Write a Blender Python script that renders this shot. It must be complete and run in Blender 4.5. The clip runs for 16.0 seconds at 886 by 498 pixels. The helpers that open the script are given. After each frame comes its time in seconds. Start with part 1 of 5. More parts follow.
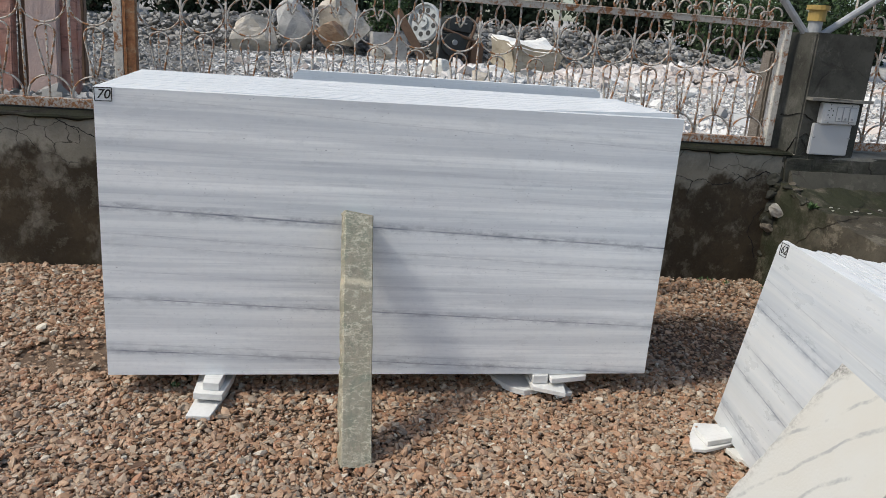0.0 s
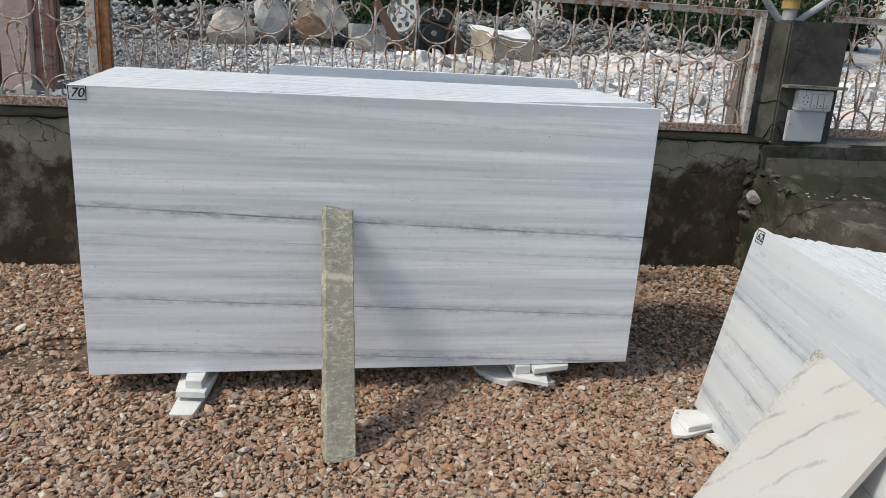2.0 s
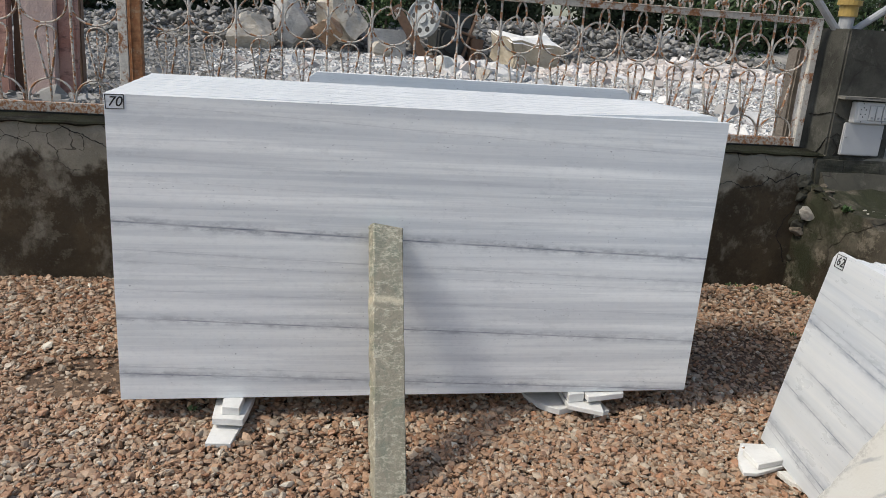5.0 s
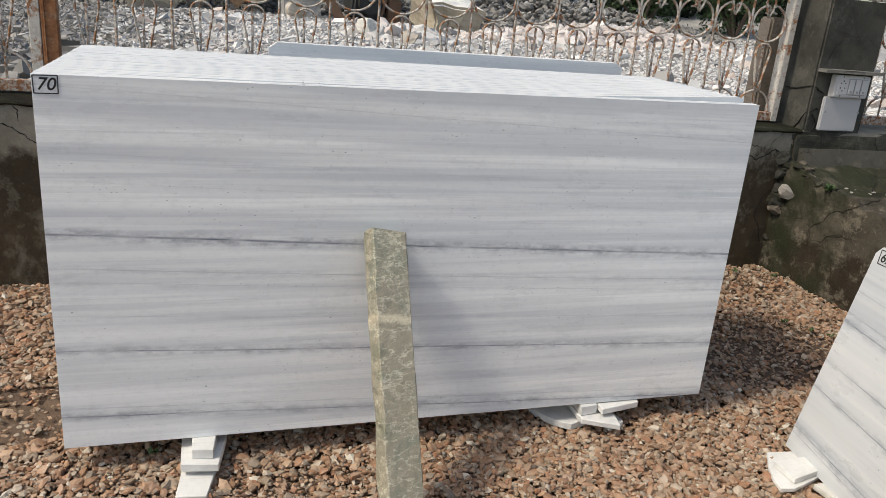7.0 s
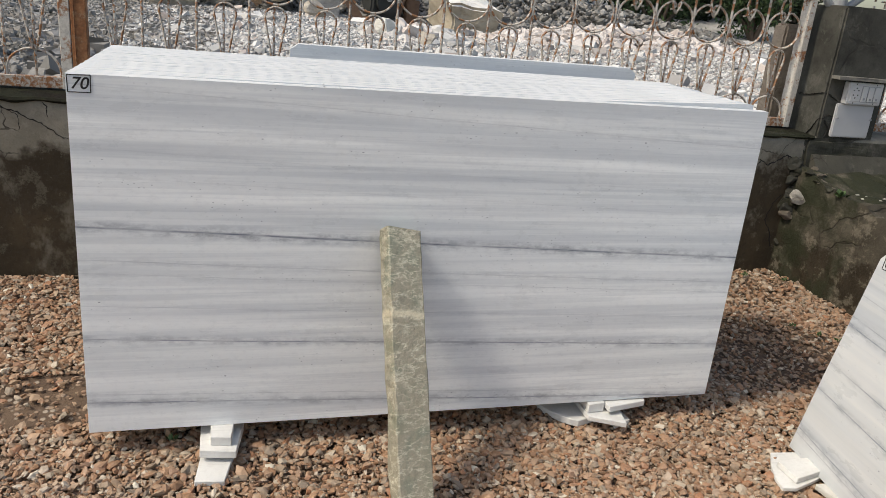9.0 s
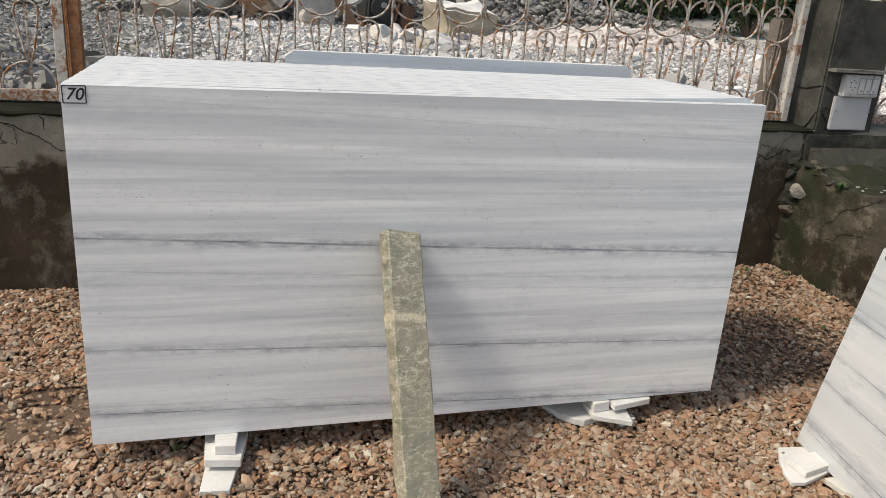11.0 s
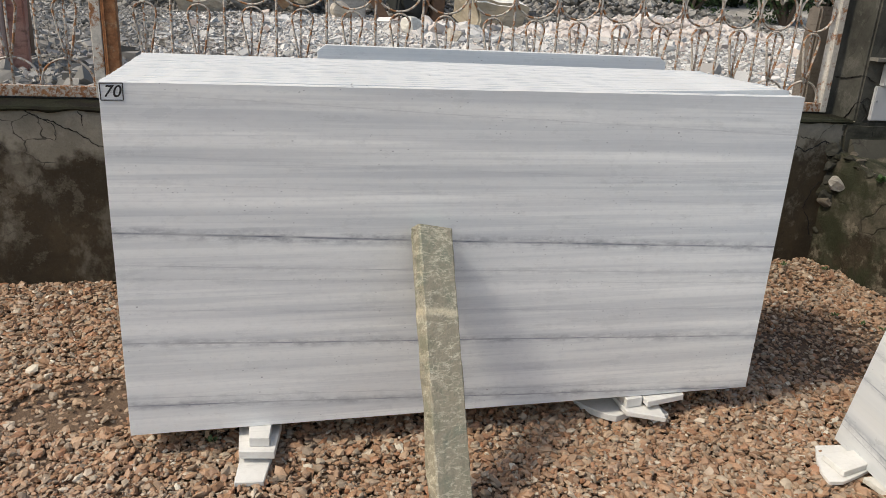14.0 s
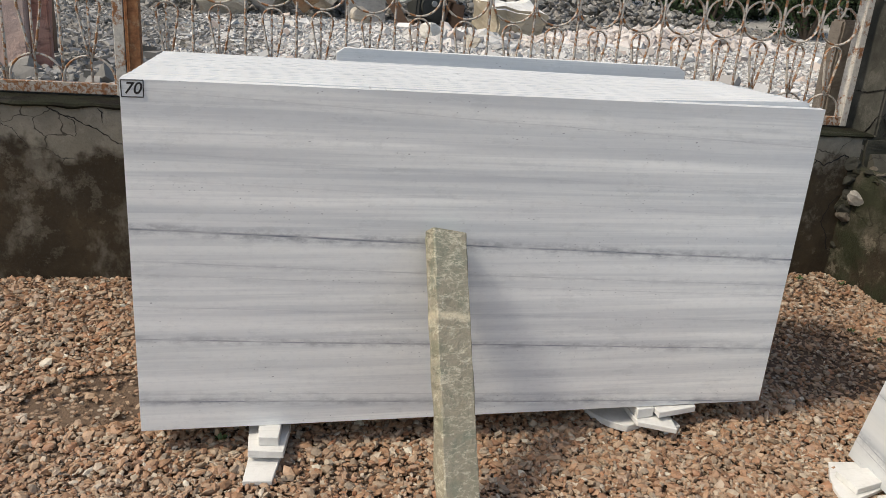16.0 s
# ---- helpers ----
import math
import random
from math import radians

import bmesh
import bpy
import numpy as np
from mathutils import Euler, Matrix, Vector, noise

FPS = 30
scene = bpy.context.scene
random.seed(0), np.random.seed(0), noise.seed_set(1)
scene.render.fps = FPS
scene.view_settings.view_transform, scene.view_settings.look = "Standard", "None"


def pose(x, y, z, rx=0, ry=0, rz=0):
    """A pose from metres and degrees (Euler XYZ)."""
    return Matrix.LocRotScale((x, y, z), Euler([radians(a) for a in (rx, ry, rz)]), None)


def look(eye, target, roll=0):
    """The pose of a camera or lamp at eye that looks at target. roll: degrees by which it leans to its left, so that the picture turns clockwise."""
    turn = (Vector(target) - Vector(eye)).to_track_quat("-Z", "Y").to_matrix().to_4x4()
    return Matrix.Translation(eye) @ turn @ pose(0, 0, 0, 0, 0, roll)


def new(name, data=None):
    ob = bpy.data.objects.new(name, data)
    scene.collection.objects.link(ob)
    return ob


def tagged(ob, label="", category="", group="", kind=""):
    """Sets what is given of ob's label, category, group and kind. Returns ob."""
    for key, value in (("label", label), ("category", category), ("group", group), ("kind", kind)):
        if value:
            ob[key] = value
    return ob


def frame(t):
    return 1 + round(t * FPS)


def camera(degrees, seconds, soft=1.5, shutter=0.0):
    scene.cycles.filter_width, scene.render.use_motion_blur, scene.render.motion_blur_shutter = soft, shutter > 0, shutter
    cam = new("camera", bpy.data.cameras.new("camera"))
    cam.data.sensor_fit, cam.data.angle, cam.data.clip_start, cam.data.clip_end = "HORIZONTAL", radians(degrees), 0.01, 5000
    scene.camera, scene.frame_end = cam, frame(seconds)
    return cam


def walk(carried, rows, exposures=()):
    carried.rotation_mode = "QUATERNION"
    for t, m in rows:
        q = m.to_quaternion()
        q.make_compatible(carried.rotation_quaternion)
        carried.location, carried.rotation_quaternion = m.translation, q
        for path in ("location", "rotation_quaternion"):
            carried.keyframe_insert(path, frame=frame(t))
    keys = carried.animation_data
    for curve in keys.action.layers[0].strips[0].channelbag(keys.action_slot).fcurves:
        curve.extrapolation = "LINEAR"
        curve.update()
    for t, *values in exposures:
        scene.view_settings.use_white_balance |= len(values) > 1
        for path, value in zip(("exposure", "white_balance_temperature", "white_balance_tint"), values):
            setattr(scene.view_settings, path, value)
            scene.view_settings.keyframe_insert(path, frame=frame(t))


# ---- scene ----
cam = camera(61.0, 16.0, soft=0.5)
PATH = [
    (0, (-0.014, -0.044, 1.636), (0.322, 1.85, 1.091), 4.3),
    (0.5, (-0.007, -0.053, 1.633), (0.341, 1.84, 1.087), 4.2),
    (1, (-0.006, -0.051, 1.637), (0.333, 1.84, 1.081), 3.9),
    (1.5, (-0.005, -0.051, 1.652), (0.365, 1.834, 1.095), 3.1),
    (2, (-0.002, -0.053, 1.648), (0.377, 1.828, 1.083), 3.6),
    (2.5, (-0.005, -0.05, 1.629), (0.355, 1.835, 1.063), 3.4),
    (3, (-0.011, -0.038, 1.637), (0.339, 1.845, 1.06), 3.4),
    (3.5, (-0.007, -0.044, 1.639), (0.327, 1.844, 1.071), 3.5),
    (4, (-0.006, -0.047, 1.647), (0.332, 1.844, 1.089), 3.7),
    (4.2, (-0.005, -0.052, 1.638), (0.334, 1.84, 1.086), 3.8),
    (6.3, (-0.42, 0.76, 1.66), (0.066, 2.6, 1.043), 5.3),
    (6.5, (-0.418, 0.774, 1.654), (0.15, 2.581, 1.014), 6.4),
    (7, (-0.4, 0.716, 1.641), (0.184, 2.522, 1.011), 4.8),
    (7.5, (-0.399, 0.671, 1.655), (0.163, 2.479, 1.01), 4.2),
    (8, (-0.402, 0.656, 1.67), (0.113, 2.469, 1.001), 4.4),
    (8.5, (-0.422, 0.648, 1.666), (0.088, 2.471, 1.022), 5.6),
    (8.7, (-0.422, 0.64, 1.665), (0.114, 2.459, 1.029), 5.9),
    (10.8, (-0.414, 0.643, 1.649), (0.137, 2.46, 1.022), 4.0),
    (11, (-0.416, 0.645, 1.651), (0.13, 2.465, 1.029), 3.9),
    (11.5, (-0.428, 0.65, 1.655), (0.058, 2.491, 1.044), 4.5),
    (12, (-0.431, 0.642, 1.653), (0.003, 2.488, 1.018), 3.2),
    (12.5, (-0.429, 0.64, 1.651), (0.034, 2.48, 1.019), 2.9),
    (13, (-0.424, 0.642, 1.657), (0.043, 2.483, 1.029), 3.2),
    (13.5, (-0.417, 0.641, 1.658), (0.065, 2.473, 1.016), 3.2),
    (14, (-0.42, 0.651, 1.659), (0.048, 2.485, 1.012), 3.2),
    (14.5, (-0.419, 0.649, 1.662), (0.044, 2.485, 1.018), 3.5),
    (15, (-0.416, 0.648, 1.657), (0.06, 2.487, 1.031), 3.1),
    (15.5, (-0.419, 0.65, 1.663), (0.036, 2.49, 1.022), 4.1),
    (16, (-0.422, 0.651, 1.65), (0.012, 2.498, 1.017), 4.3),
]
walk(cam, [(t, look(eye, target, roll)) for t, eye, target, roll in PATH],
     [(0, 0.36, 6580, 7), (4.2, 0.36, 6580, 7), (6.3, 0.39, 6980, 8.3), (8.7, 0.39, 7080, 8.3), (10.8, 0.38, 7220, 8.5), (16, 0.38, 7220, 8.5)])

# ---- light ----
world = bpy.data.worlds.new("sky")
scene.world = world
world.use_nodes = True
wn = world.node_tree.nodes
sky = wn.new("ShaderNodeTexSky")
sky.sky_type, sky.sun_disc = "NISHITA", False
sky.sun_elevation, sky.sun_rotation = radians(51.6), radians(-101)
sky.dust_density, sky.air_density = 2.5, 1.0
world.node_tree.links.new(sky.outputs[0], wn["Background"].inputs[0])
wn["Background"].inputs[1].default_value = 0.131
sun = new("sun", bpy.data.lights.new("sun", "SUN"))
sun.data.energy, sun.data.angle, sun.data.color = 1.95, radians(8), (1.0, 0.95, 0.87)
sun.matrix_world = look((-10.4, -2.0, 13.4), (0, 0, 0))


# ---- materials ----
class Mat:
    """A small builder for node materials."""

    def __init__(self, name, rough=0.7, metal=0.0, spec=0.5):
        self.m = bpy.data.materials.new(name)
        self.m.use_nodes = True
        self.t = self.m.node_tree
        self.b = self.t.nodes["Principled BSDF"]
        self.b.inputs["Roughness"].default_value = rough
        self.b.inputs["Metallic"].default_value = metal
        self.b.inputs["Specular IOR Level"].default_value = spec
        self.co = self.t.nodes.new("ShaderNodeTexCoord")

    def put(self, a, i):
        if hasattr(a, "is_output"):
            self.t.links.new(a, i)
        elif isinstance(a, tuple) and len(a) == 3 and i.type == "RGBA":
            i.default_value = (*a, 1)
        else:
            i.default_value = a

    def obj(self, scale=(1, 1, 1), rot=(0, 0, 0)):
        n = self.t.nodes.new("ShaderNodeMapping")
        n.inputs["Scale"].default_value = scale
        n.inputs["Rotation"].default_value = [radians(a) for a in rot]
        self.t.links.new(self.co.outputs["Object"], n.inputs[0])
        return n.outputs[0]

    def noise(self, scale, detail=4, rough=0.55, vec=None, dist=0.0):
        n = self.t.nodes.new("ShaderNodeTexNoise")
        for k, v in (("Scale", scale), ("Detail", detail), ("Roughness", rough), ("Distortion", dist)):
            n.inputs[k].default_value = v
        self.t.links.new(vec or self.co.outputs["Object"], n.inputs["Vector"])
        return n.outputs["Fac"]

    def voronoi(self, scale, feature="F1", vec=None, out="Distance"):
        n = self.t.nodes.new("ShaderNodeTexVoronoi")
        n.feature = feature
        n.inputs["Scale"].default_value = scale
        self.t.links.new(vec or self.co.outputs["Object"], n.inputs["Vector"])
        return n.outputs[out]

    def math(self, op, a, b=0.0, c=0.0):
        n = self.t.nodes.new("ShaderNodeMath")
        n.operation = op
        for i, v in enumerate((a, b, c)):
            self.put(v, n.inputs[i])
        return n.outputs[0]

    def range(self, v, lo, hi, a=0.0, b=1.0):
        n = self.t.nodes.new("ShaderNodeMapRange")
        n.interpolation_type = "SMOOTHSTEP"
        for i, x in enumerate((v, lo, hi, a, b)):
            self.put(x, n.inputs[i])
        return n.outputs[0]

    def ramp(self, v, stops, mode="LINEAR"):
        n = self.t.nodes.new("ShaderNodeValToRGB")
        n.color_ramp.interpolation = mode
        e = n.color_ramp.elements
        while len(e) < len(stops):
            e.new(0.5)
        for el, (p, c) in zip(e, stops):
            el.position, el.color = p, (*c, 1)
        self.put(v, n.inputs[0])
        return n.outputs[0]

    def mix(self, f, a, b, mode="MIX"):
        n = self.t.nodes.new("ShaderNodeMix")
        n.data_type, n.blend_type = "RGBA", mode
        self.put(f, n.inputs["Factor"])
        self.put(a, n.inputs[6])
        self.put(b, n.inputs[7])
        return n.outputs[2]

    def axes(self):
        n = self.t.nodes.new("ShaderNodeSeparateXYZ")
        self.t.links.new(self.co.outputs["Object"], n.inputs[0])
        return n.outputs

    def island(self):
        return self.t.nodes.new("ShaderNodeNewGeometry").outputs["Random Per Island"]

    def rand(self):
        return self.t.nodes.new("ShaderNodeObjectInfo").outputs["Random"]

    def bump(self, h, strength=0.4, dist=0.01):
        n = self.t.nodes.new("ShaderNodeBump")
        n.inputs["Strength"].default_value, n.inputs["Distance"].default_value = strength, dist
        self.put(h, n.inputs["Height"])
        self.t.links.new(n.outputs[0], self.b.inputs["Normal"])
        return self

    def done(self, colour, rough=None):
        self.put(colour, self.b.inputs["Base Color"])
        if rough is not None:
            self.put(rough, self.b.inputs["Roughness"])
        return self.m


def marble(name, stops, veins, height, gain=1.0):
    """Banded grey-white marble; bands run along local x and fall slightly. veins: (height, half width, strength)."""
    k = Mat(name, 0.3)
    x, y, z = k.axes()
    wob = k.noise(1.0, 3, 0.5, k.obj((0.55, 0.9, 2.0)))
    fine = k.noise(7.0, 7, 0.72, k.obj((0.5, 1, 3.0)))
    v = k.math("MULTIPLY_ADD", x, 0.045, z)
    v = k.math("MULTIPLY_ADD", k.math("SUBTRACT", wob, 0.5), 0.024, v)
    vv = v
    v = k.math("MULTIPLY_ADD", k.math("SUBTRACT", fine, 0.5), 0.020, v)
    col = k.ramp(k.math("DIVIDE", v, height), stops)
    band = k.noise(15.0, 3, 0.55, k.obj((0.035, 1, 1.0), (0, 2.6, 0)))
    col = k.mix(k.range(band, 0.50, 0.58, 0.0, 0.34), col, (0.56, 0.59, 0.62))
    col = k.mix(k.range(band, 0.44, 0.37, 0.0, 0.55), col, tuple(c * gain for c in (0.90, 0.92, 0.92)))
    thin = k.noise(34.0, 3, 0.5, k.obj((0.016, 1, 1.0), (0, 2.6, 0)))
    col = k.mix(k.range(thin, 0.52, 0.565, 0.0, 0.22), col, (0.52, 0.555, 0.59))
    col = k.mix(k.range(thin, 0.46, 0.42, 0.0, 0.30), col, tuple(c * gain for c in (0.90, 0.92, 0.92)))
    s1 = k.noise(9.0, 6, 0.6, k.obj((0.07, 1, 2.2), (0, 2.6, 0)))
    s2 = k.noise(22.0, 6, 0.65, k.obj((0.05, 1, 3.6), (0, 2.6, 0)))
    col = k.mix(k.range(s1, 0.42, 0.68, 0.0, 0.13), col, (0.45, 0.475, 0.53))
    col = k.mix(k.range(s2, 0.50, 0.66, 0.0, 0.15), col, (0.40, 0.43, 0.49))
    col = k.mix(k.range(s2, 0.46, 0.32, 0.0, 0.18), col, tuple(c * gain for c in (0.82, 0.83, 0.84)))
    cloud = k.noise(7.0, 6, 0.7, k.obj((0.6, 1, 1.8)))
    col = k.mix(k.range(cloud, 0.48, 0.75, 0.0, 0.28), col, tuple(c * gain for c in (0.80, 0.81, 0.82)))
    grain = k.noise(55.0, 5, 0.75, k.obj((0.5, 1, 1.0)))
    col = k.mix(k.range(grain, 0.46, 0.72, 0.0, 0.22), col, (0.50, 0.53, 0.56))
    tear = k.noise(38.0, 5, 0.7, k.obj((0.22, 1, 1.3), (0, 2.6, 0)))
    blot = k.noise(24.0, 6, 0.72, k.obj((0.45, 1, 1.0), (0, 2.6, 0)))
    for h, w, st in veins:
        d = k.math("ABSOLUTE", k.math("SUBTRACT", vv, h))
        edge = k.range(d, 0.0, w, 1.0, 0.0)
        body = k.math("MULTIPLY", k.range(d, 0.0, w * 5, 0.7, 0.0), k.range(blot, 0.38, 0.66))
        brk = k.range(k.noise(2.2, 4, 0.7, k.obj((1.2, 1, 8))), 0.32, 0.58)
        hair = k.range(tear, 0.36, 0.60)
        f = k.math("MULTIPLY", k.math("MULTIPLY", k.math("MAXIMUM", k.math("MULTIPLY", edge, k.math("MULTIPLY_ADD", hair, 0.45, 0.55)), body), st), k.math("MULTIPLY_ADD", brk, 0.45, 0.55))
        col = k.mix(f, col, (0.12, 0.14, 0.19))
    sp = k.math("MULTIPLY_ADD", k.math("SUBTRACT", k.noise(60, 3, 0.6), 0.5), 0.12, k.voronoi(19.0, "F1", k.obj((0.8, 1, 1.7))))
    sp2 = k.voronoi(34.0, "F1", k.obj((1, 1, 1.8)))
    lanes = k.noise(4.0, 3, 0.6, k.obj((0.35, 1, 2.5)))
    f = k.math("MAXIMUM", k.math("MULTIPLY", k.range(sp, 0.03, 0.08, 1.0, 0.0), k.range(lanes, 0.49, 0.58, 0.0, 0.85)), k.math("MULTIPLY", k.range(sp2, 0.06, 0.13, 1.0, 0.0), k.range(lanes, 0.48, 0.6, 0.0, 0.6)))
    col = k.mix(f, col, (0.20, 0.21, 0.24))
    k.bump(k.noise(160, 2), 0.04, 0.002)
    return k.done(col, k.range(cloud, 0.3, 0.7, 0.24, 0.40))


L, M, G, D = (0.92, 0.94, 0.94), (0.81, 0.835, 0.84), (0.70, 0.73, 0.75), (0.645, 0.68, 0.705)
m_slab = marble("banded_marble", [
    (0.0, M), (0.045, L), (0.075, G), (0.115, M), (0.15, L), (0.19, M), (0.25, M), (0.285, G), (0.32, L), (0.37, G), (0.40, M), (0.43, L),
    (0.455, M), (0.50, M), (0.545, M), (0.60, G), (0.625, D), (0.655, L), (0.69, L), (0.715, G), (0.76, D), (0.80, M), (0.83, L), (0.85, G),
    (0.89, D), (0.915, M), (0.935, M), (0.96, D), (1.0, G)], [(0.757, 0.0075, 1.0), (0.362, 0.0055, 0.85), (0.118, 0.0055, 0.9), (1.215, 0.004, 0.3), (1.02, 0.004, 0.15), (0.93, 0.0035, 0.15), (0.645, 0.004, 0.4), (0.60, 0.003, 0.25), (0.485, 0.003, 0.25), (0.15, 0.003, 0.35)], 1.33)
L, M, G = (0.58, 0.60, 0.61), (0.515, 0.54, 0.555), (0.44, 0.47, 0.50)
m_slab_b = marble("banded_marble_bold", [
    (0.0, M), (0.08, L), (0.12, G), (0.16, L), (0.22, M), (0.27, L), (0.31, M), (0.36, L), (0.42, M), (0.48, L), (0.56, L), (0.60, G), (0.66, G), (0.72, M),
    (0.78, G), (0.84, M), (0.90, L), (1.0, M)], [(0.10, 0.006, 1.0), (0.075, 0.004, 0.6), (0.30, 0.005, 0.9), (0.42, 0.005, 0.8), (0.595, 0.006, 0.9), (0.63, 0.004, 0.5), (0.72, 0.004, 0.4)], 1.0, 0.68)


def plain_white(name, base, lo, rough):
    k = Mat(name, rough)
    a, b = k.noise(7, 5, 0.65), k.noise(60, 4, 0.7)
    col = k.mix(k.range(a, 0.35, 0.7), base, lo)
    col = k.mix(k.range(b, 0.45, 0.75, 0.0, 0.25), col, (0.5, 0.48, 0.45))
    col = k.mix(k.math("MULTIPLY", k.rand(), 0.18), col, (0.62, 0.62, 0.60))
    shift = k.t.nodes.new("ShaderNodeVectorMath")
    shift.operation = "ADD"
    k.t.links.new(k.obj((0.04, 1.6, 1.0)), shift.inputs[0])
    k.t.links.new(k.math("MULTIPLY", k.rand(), 40.0), shift.inputs[1])
    streak = k.noise(30, 4, 0.7, shift.outputs[0])
    col = k.mix(k.range(streak, 0.54, 0.66, 0.0, 0.30), col, (0.45, 0.45, 0.43))
    k.bump(b, 0.35, 0.004)
    return k.done(col)


m_edge = plain_white("sawn_marble_edge", (0.73, 0.735, 0.725), (0.65, 0.655, 0.645), 0.6)
m_chip = plain_white("marble_offcut", (0.70, 0.70, 0.68), (0.60, 0.60, 0.58), 0.5)


def cream():
    k = Mat("cream_marble", 0.35)
    wob = k.noise(1.6, 4, 0.6)
    wave = k.t.nodes.new("ShaderNodeTexWave")
    wave.bands_direction = "X"
    wave.inputs["Scale"].default_value, wave.inputs["Distortion"].default_value, wave.inputs["Detail"].default_value = 2.4, 4.0, 6
    wave.inputs["Detail Scale"].default_value = 1.2
    k.t.links.new(k.obj((1, 1, 1), (0, 0, 31)), wave.inputs[0])
    col = k.mix(k.range(wob, 0.35, 0.7), (0.49, 0.49, 0.465), (0.475, 0.455, 0.405))
    vein = k.math("MULTIPLY", k.range(wave.outputs["Fac"], 0.94, 1.0), k.range(k.noise(6, 5, 0.7), 0.42, 0.60))
    col = k.mix(k.math("MULTIPLY", vein, 0.8), col, (0.27, 0.275, 0.28))
    x, y, z = k.axes()
    # broken, grey crystalline corner and rim
    edge = k.math("ADD", k.math("MULTIPLY", x, 1.0), k.math("MULTIPLY", k.math("SUBTRACT", k.noise(9, 5, 0.7), 0.5), 0.16))
    rim = k.math("MULTIPLY", k.range(edge, 0.0, 0.05, 1.0, 0.0), k.range(k.noise(45, 4, 0.75), 0.42, 0.6))
    far = k.math("MULTIPLY", k.range(k.math("ADD", k.math("ADD", x, k.math("SUBTRACT", 0.80, y)), k.math("MULTIPLY", k.math("SUBTRACT", k.noise(14, 4, 0.7), 0.5), 0.12)), 0.09, 0.16, 1.0, 0.0), 0.9)
    crumb = k.mix(k.range(k.noise(70, 4, 0.75), 0.35, 0.65), (0.12, 0.118, 0.11), (0.52, 0.50, 0.46))
    col = k.mix(k.math("MULTIPLY", rim, 0.7), col, (0.30, 0.29, 0.27))
    col = k.mix(far, col, crumb)
    k.bump(k.noise(90, 3), 0.2, 0.004)
    return k.done(col)


m_cream = cream()


def green_stone():
    k = Mat("green_stone", 0.55)
    a = k.noise(4, 5, 0.65, None, 0.6)
    col = k.ramp(a, [(0.25, (0.15, 0.155, 0.112)), (0.40, (0.225, 0.222, 0.160)), (0.50, (0.30, 0.272, 0.205)), (0.58, (0.215, 0.222, 0.165)), (0.70, (0.245, 0.262, 0.222)), (0.85, (0.30, 0.315, 0.275))])
    # feathery pale streaks in two crossing directions, broken up by finer noise
    crumble = k.noise(38, 6, 0.75)
    for rot, sc, st in (((0, 38, 20), (1.2, 1.2, 2.6), 0.9), ((0, -32, -15), (1.4, 1.4, 3.0), 0.8), ((20, 75, 0), (1.0, 1.0, 2.2), 0.7)):
        n = k.noise(7.0, 6, 0.62, k.obj(sc, rot))
        d = k.math("ABSOLUTE", k.math("SUBTRACT", n, 0.5))
        f = k.math("MULTIPLY", k.range(d, 0.0, 0.026, 1.0, 0.0), k.range(k.noise(5.0, 4, 0.6, k.obj((1, 1, 1), rot)), 0.40, 0.54))
        f = k.math("MULTIPLY", f, k.range(crumble, 0.36, 0.60, 0.15, 1.0))
        col = k.mix(k.math("MULTIPLY", f, st), col, (0.60, 0.56, 0.44))
    col = k.mix(k.range(k.noise(11, 6, 0.72), 0.52, 0.72, 0.0, 0.5), col, (0.115, 0.125, 0.095))
    col = k.mix(k.range(crumble, 0.56, 0.72, 0.0, 0.45), col, (0.38, 0.36, 0.30))
    x, y, z = k.axes()
    band = k.range(k.math("ABSOLUTE", k.math("SUBTRACT", k.math("MULTIPLY_ADD", x, 0.12, k.math("MULTIPLY_ADD", k.noise(14, 5, 0.7), 0.035, z)), 0.765)), 0.004, 0.022, 1.0, 0.0)
    col = k.mix(k.math("MULTIPLY", k.math("MULTIPLY", band, k.range(crumble, 0.35, 0.55, 0.5, 1.0)), 0.9), col, (0.60, 0.54, 0.40))
    col = k.mix(k.range(k.noise(120, 3, 0.7), 0.5, 0.8, 0.0, 0.4), col, (0.09, 0.10, 0.07))
    k.bump(k.math("ADD", k.noise(25, 5, 0.7), k.math("MULTIPLY", k.noise(140, 2), 0.4)), 0.7, 0.010)
    return k.done(col)


m_green = green_stone()


def stones(name, stops, rough, dark):
    k = Mat(name, rough)
    col = k.ramp(k.island(), stops, "LINEAR")
    n = k.noise(45, 4, 0.7)
    col = k.mix(k.range(n, 0.4, 0.75, 0.0, 0.35), col, dark)
    patch = k.noise(1.1, 3, 0.6)
    col = k.mix(k.range(patch, 0.5, 0.72, 0.0, 0.2), col, dark)
    k.bump(k.noise(90, 3, 0.7), 0.4, 0.004)
    return k.done(col, k.range(k.noise(3, 2), 0.35, 0.65, rough - 0.15, rough + 0.1))


